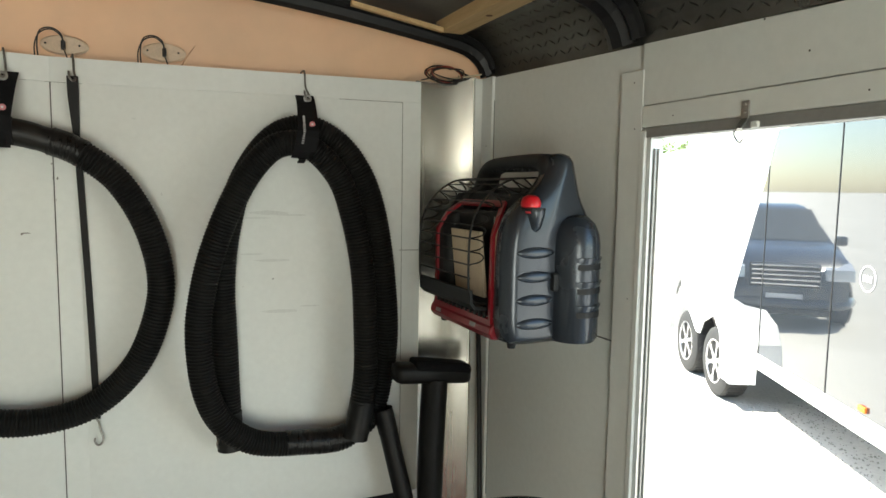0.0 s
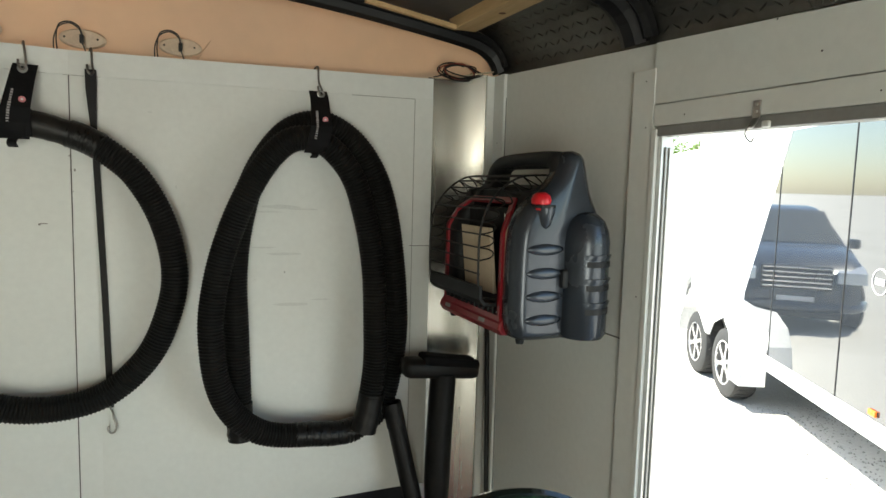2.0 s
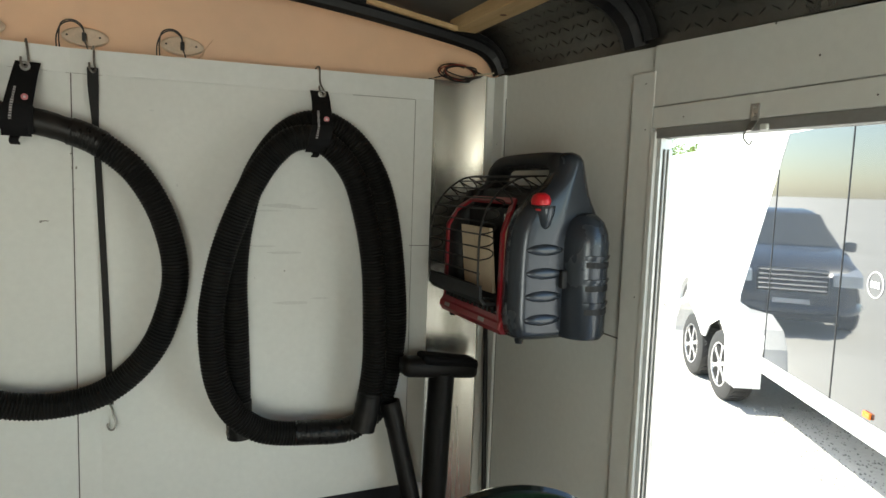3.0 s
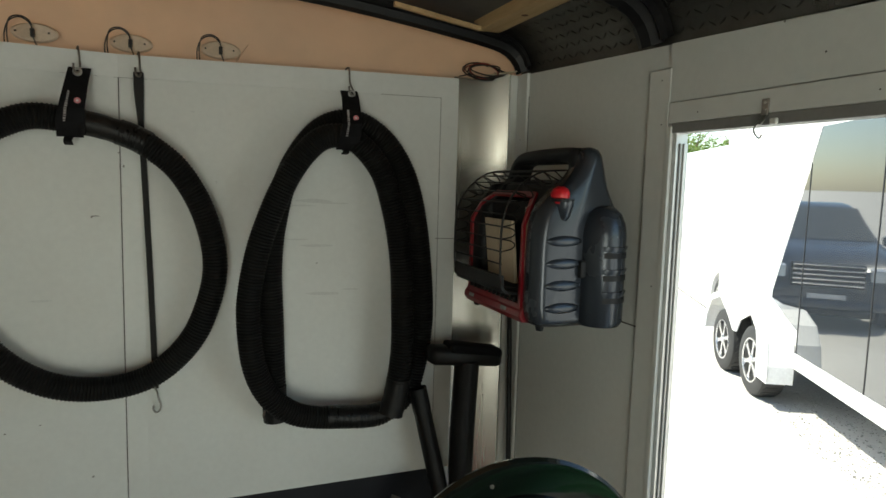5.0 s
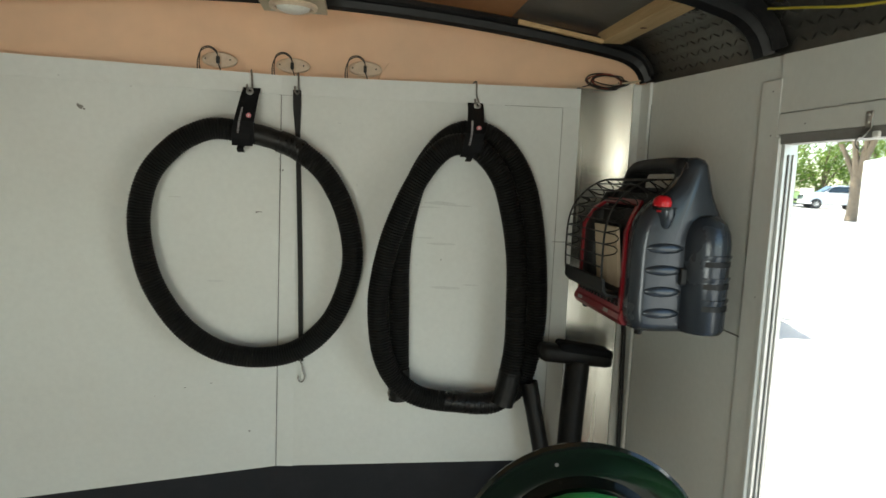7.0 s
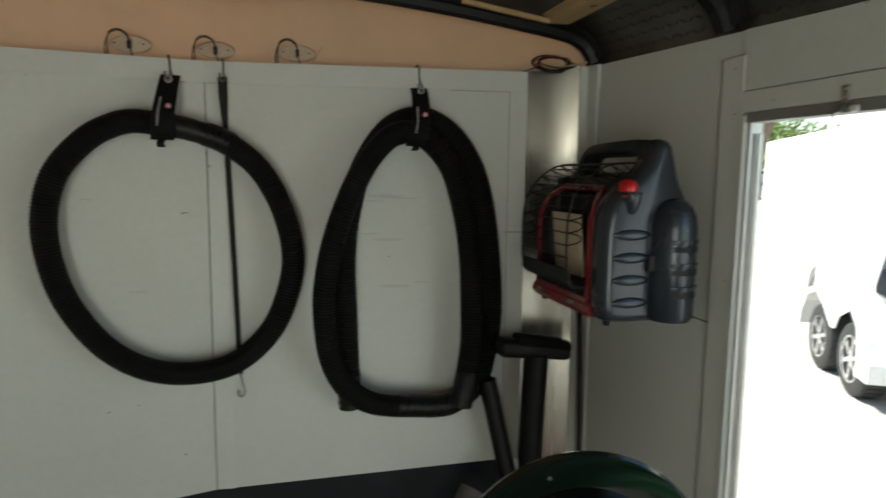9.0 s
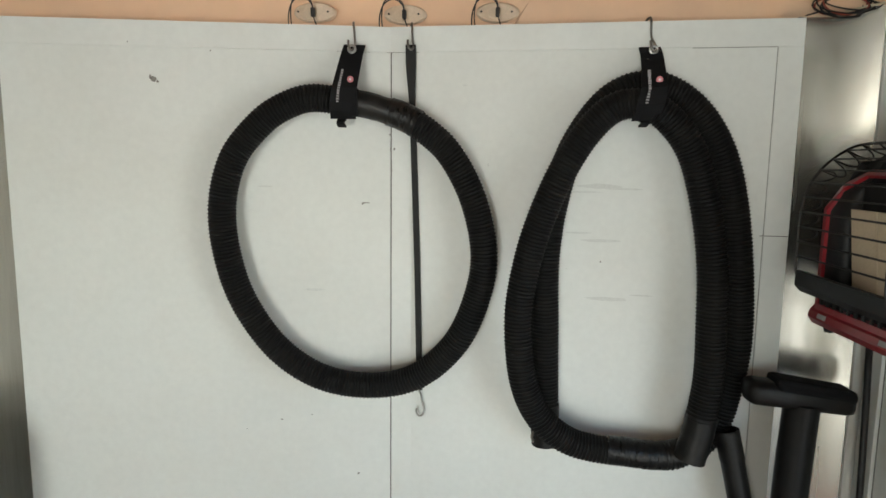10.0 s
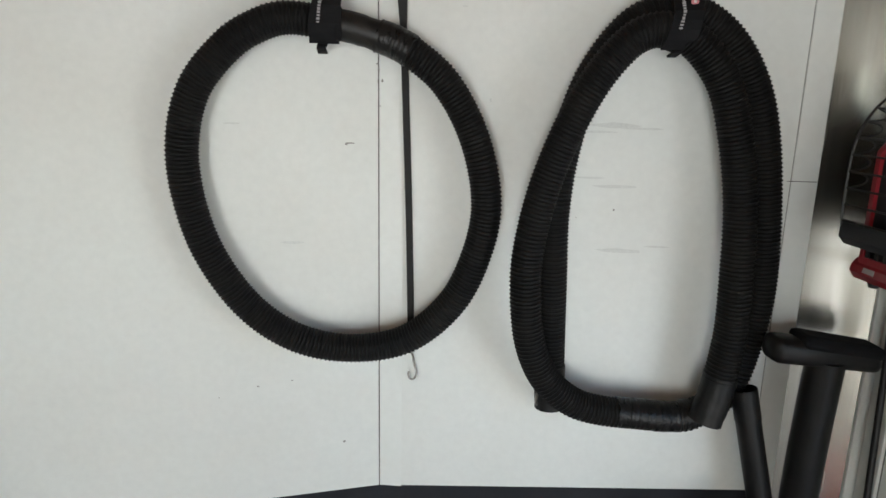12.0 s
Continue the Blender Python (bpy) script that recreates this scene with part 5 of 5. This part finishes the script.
        bm = bmesh.new()
        bm.faces.new([bm.verts.new(p) for p in rows[0]])
        part("side_window", thicken(bm, 0.01), CAR_GLASS, c)
    bm = bmesh.new()
    f = [(0.99, -0.80, 1.075), (0.99, 0.80, 1.075), (0.30, 0.64, 1.508), (0.30, -0.64, 1.508)]
    bm.faces.new([bm.verts.new((x + 0.03, y, z * tall + 0.012)) for x, y, z in f])
    part("windscreen", thicken(bm, 0.012), CAR_GLASS, c)
    for x in (1.42, -1.38):
        for s in (-1, 1):
            # flat dark disc painted as the shade inside the arch
            part("wheel_arch_shade", lathe([(0.40, -0.006), (0.40, 0.0)], (x, s * (W / 2 - 0.02) + (-0.004 if s < 0 else 0.006), 0.36), "y", 30), HEAT_DARK, c)
            bm = lathe([(0.20, -0.10), (0.33, -0.11), (0.345, -0.08), (0.345, 0.08), (0.33, 0.11), (0.20, 0.10)], (x, s * (W / 2 - 0.07), 0.345), "y", 32)
            tyre = smooth(part("wheel", bm, TYRE, c), 35)
            for k in range(7):
                a = 2 * math.pi * k / 7
                u, v = math.cos(a), math.sin(a)
                pts = [(0.03, -0.02), (0.215, -0.03), (0.215, 0.03), (0.03, 0.02)]
                y0 = s * (W / 2 + 0.035)
                part("spoke", prism([(x + p * u - q * v, 0.345 + p * v + q * u) for p, q in pts], "y", y0 - 0.012, y0 + 0.012), RIM, tyre)
    return c


def build_tree(at, height, spread, seed, leaves=2600, low=0.30):
    rng = random.Random(seed)
    t = thing("tree", "broad green leafy tree with a forked grey-brown trunk", "tree", at, group="far trees")
    fork = height * low
    bm = sweep(glide([(0, 0, -0.3), (0.05, 0, fork * 0.5), (0, 0.05, fork)], 10), [0.034 * height * (1.25 - 0.05 * k) for k in range(10)], 10)
    limbs = []
    for k in range(7):
        a = 2 * math.pi * k / 7 + rng.random()
        tip = Vector((spread * 0.75 * math.cos(a), spread * 0.75 * math.sin(a), height * (low + 0.25 + (0.68 - low) * rng.random())))
        mid = Vector((tip.x * 0.4, tip.y * 0.4, fork + (tip.z - fork) * 0.55))
        path = glide([(0, 0, fork * 0.9), mid, tip], 10)
        sweep(path, [0.020 * height * (1 - 0.085 * i) for i in range(10)], 7, bm=bm)
        limbs.append((mid, tip))
    smooth(part("trunk", bm, BARK, t), 60)
    verts, faces = [], []
    clumps = []
    for mid, tip in limbs:
        for _ in range(6):
            f = rng.random()
            clumps.append((mid.lerp(tip, (0.3 if low > 0.2 else -0.1) + 0.8 * f) + Vector((rng.gauss(0, 0.18), rng.gauss(0, 0.18), rng.gauss(0, 0.10))) * spread, spread * (0.16 + 0.16 * rng.random())))
    for _ in range(leaves):
        c, r = clumps[int(rng.random() * len(clumps))]
        d = Vector((rng.gauss(0, 1), rng.gauss(0, 1), rng.gauss(0, 0.8))).normalized() * r * (0.5 + 0.6 * rng.random())
        p = c + d
        u = Vector((rng.gauss(0, 1), rng.gauss(0, 1), rng.gauss(0, 1))).normalized()
        v = u.cross(Vector((rng.gauss(0, 1), rng.gauss(0, 1), rng.gauss(0, 1)))).normalized()
        s = 0.020 * height * (0.7 + 0.7 * rng.random())
        k = len(verts)
        verts += [p - u * s, p + v * s * 0.55, p + u * s, p - v * s * 0.55]
        faces.append((k, k + 1, k + 2, k + 3))
    me = bpy.data.meshes.new("crown")
    me.from_pydata(verts, [], faces)
    me.materials.append(LEAF)
    crown = new("crown", me)
    crown.parent = t
    return t


def far(azimuth, distance, lift=0.0):
    """A place on the ground by its bearing from the doorway's light and its distance."""
    x, y = distance * math.sin(radians(azimuth)), distance * math.cos(radians(azimuth))
    return (x, y, ground_z(x, y) + lift)


def build_distance():
    build_car("dark_car", "dark blue car with chrome grille parked on gravel", (5.68, 10.25, GROUND_Z), 258, CAR_DARK, 1.13, 1.94)
    build_car("white_pickup", "white vehicle parked at the far edge of the yard", far(39.3, 58), 160, CAR_WHITE, 1.15)
    for k, (az, d, h, s) in enumerate(((31.0, 78, 7.5, 4.0), (33.4, 80, 7.5, 4.2), (35.5, 74, 7.5, 4.0), (38.3, 78, 8, 4.2), (40.6, 84, 7, 4.2), (42.6, 76, 8, 4.0), (44.6, 82, 7.5, 4.4), (46.8, 76, 8, 4.2), (48.8, 84, 7, 4.2), (51.0, 78, 8, 4.4), (54, 80, 8, 4.4))):
        build_tree(far(az, d), h, s, 30 + k, 2200, 0.08)
    build_tree(far(40.8, 42), 9.5, 3.6, 60, 2200, 0.26)
    bin_ = thing("waste_bin", "green painted steel waste bin at the far road", "waste bin", far(34.8, 62), 20)
    part("body", prism([(-1.0, 0.1), (1.0, 0.1), (1.15, 1.3), (-1.15, 1.3)], "y", -0.7, 0.7, 0.03), GREEN_BIN, bin_)
    part("lid", prism([(-1.18, 1.3), (1.18, 1.3), (1.10, 1.42), (-1.10, 1.42)], "y", -0.74, 0.74), DARK_JAMB, bin_)
    part("skid", boxed((-0.95, -0.6, 0.0), (0.95, -0.5, 0.1)), BLACK_STEEL, bin_)
    part("skid", boxed((-0.95, 0.5, 0.0), (0.95, 0.6, 0.1)), BLACK_STEEL, bin_)
    flat = thing("utility_trailer", "low white utility trailer on two wheels, far off", "trailer", far(36.8, 60), 70)
    part("bed", boxed((-1.6, -0.8, 0.5), (1.6, 0.8, 0.62), 0.02), BLACK_STEEL, flat)
    part("side_board", boxed((-1.6, -0.82, 0.62), (1.6, -0.78, 1.5), 0.01), VAN_WHITE, flat)
    part("wheel", lathe([(0.34, 0.0), (0.34, 0.2)], (0.0, -1.02, 0.34), "y", 20), TYRE, flat)
    part("wheel", lathe([(0.34, 0.0), (0.34, 0.2)], (0.0, 0.82, 0.34), "y", 20), TYRE, flat)
    shed = thing("far_shed", "pale grey shed with dark window band, far off", "shed", far(33.2, 66), 52)
    part("wall", boxed((-3, -2, 0.0), (3, 2, 3.6)), VAN_WHITE, shed)
    part("roof", prism([(-3.2, 3.6), (3.2, 3.6), (0, 4.9)], "y", -2.2, 2.2), DARK_JAMB, shed)
    part("window", boxed((0.6, -2.02, 1.9), (2.2, -1.98, 2.8)), CAR_GLASS, shed)


build_ground()
build_parked_trailer()
build_distance()
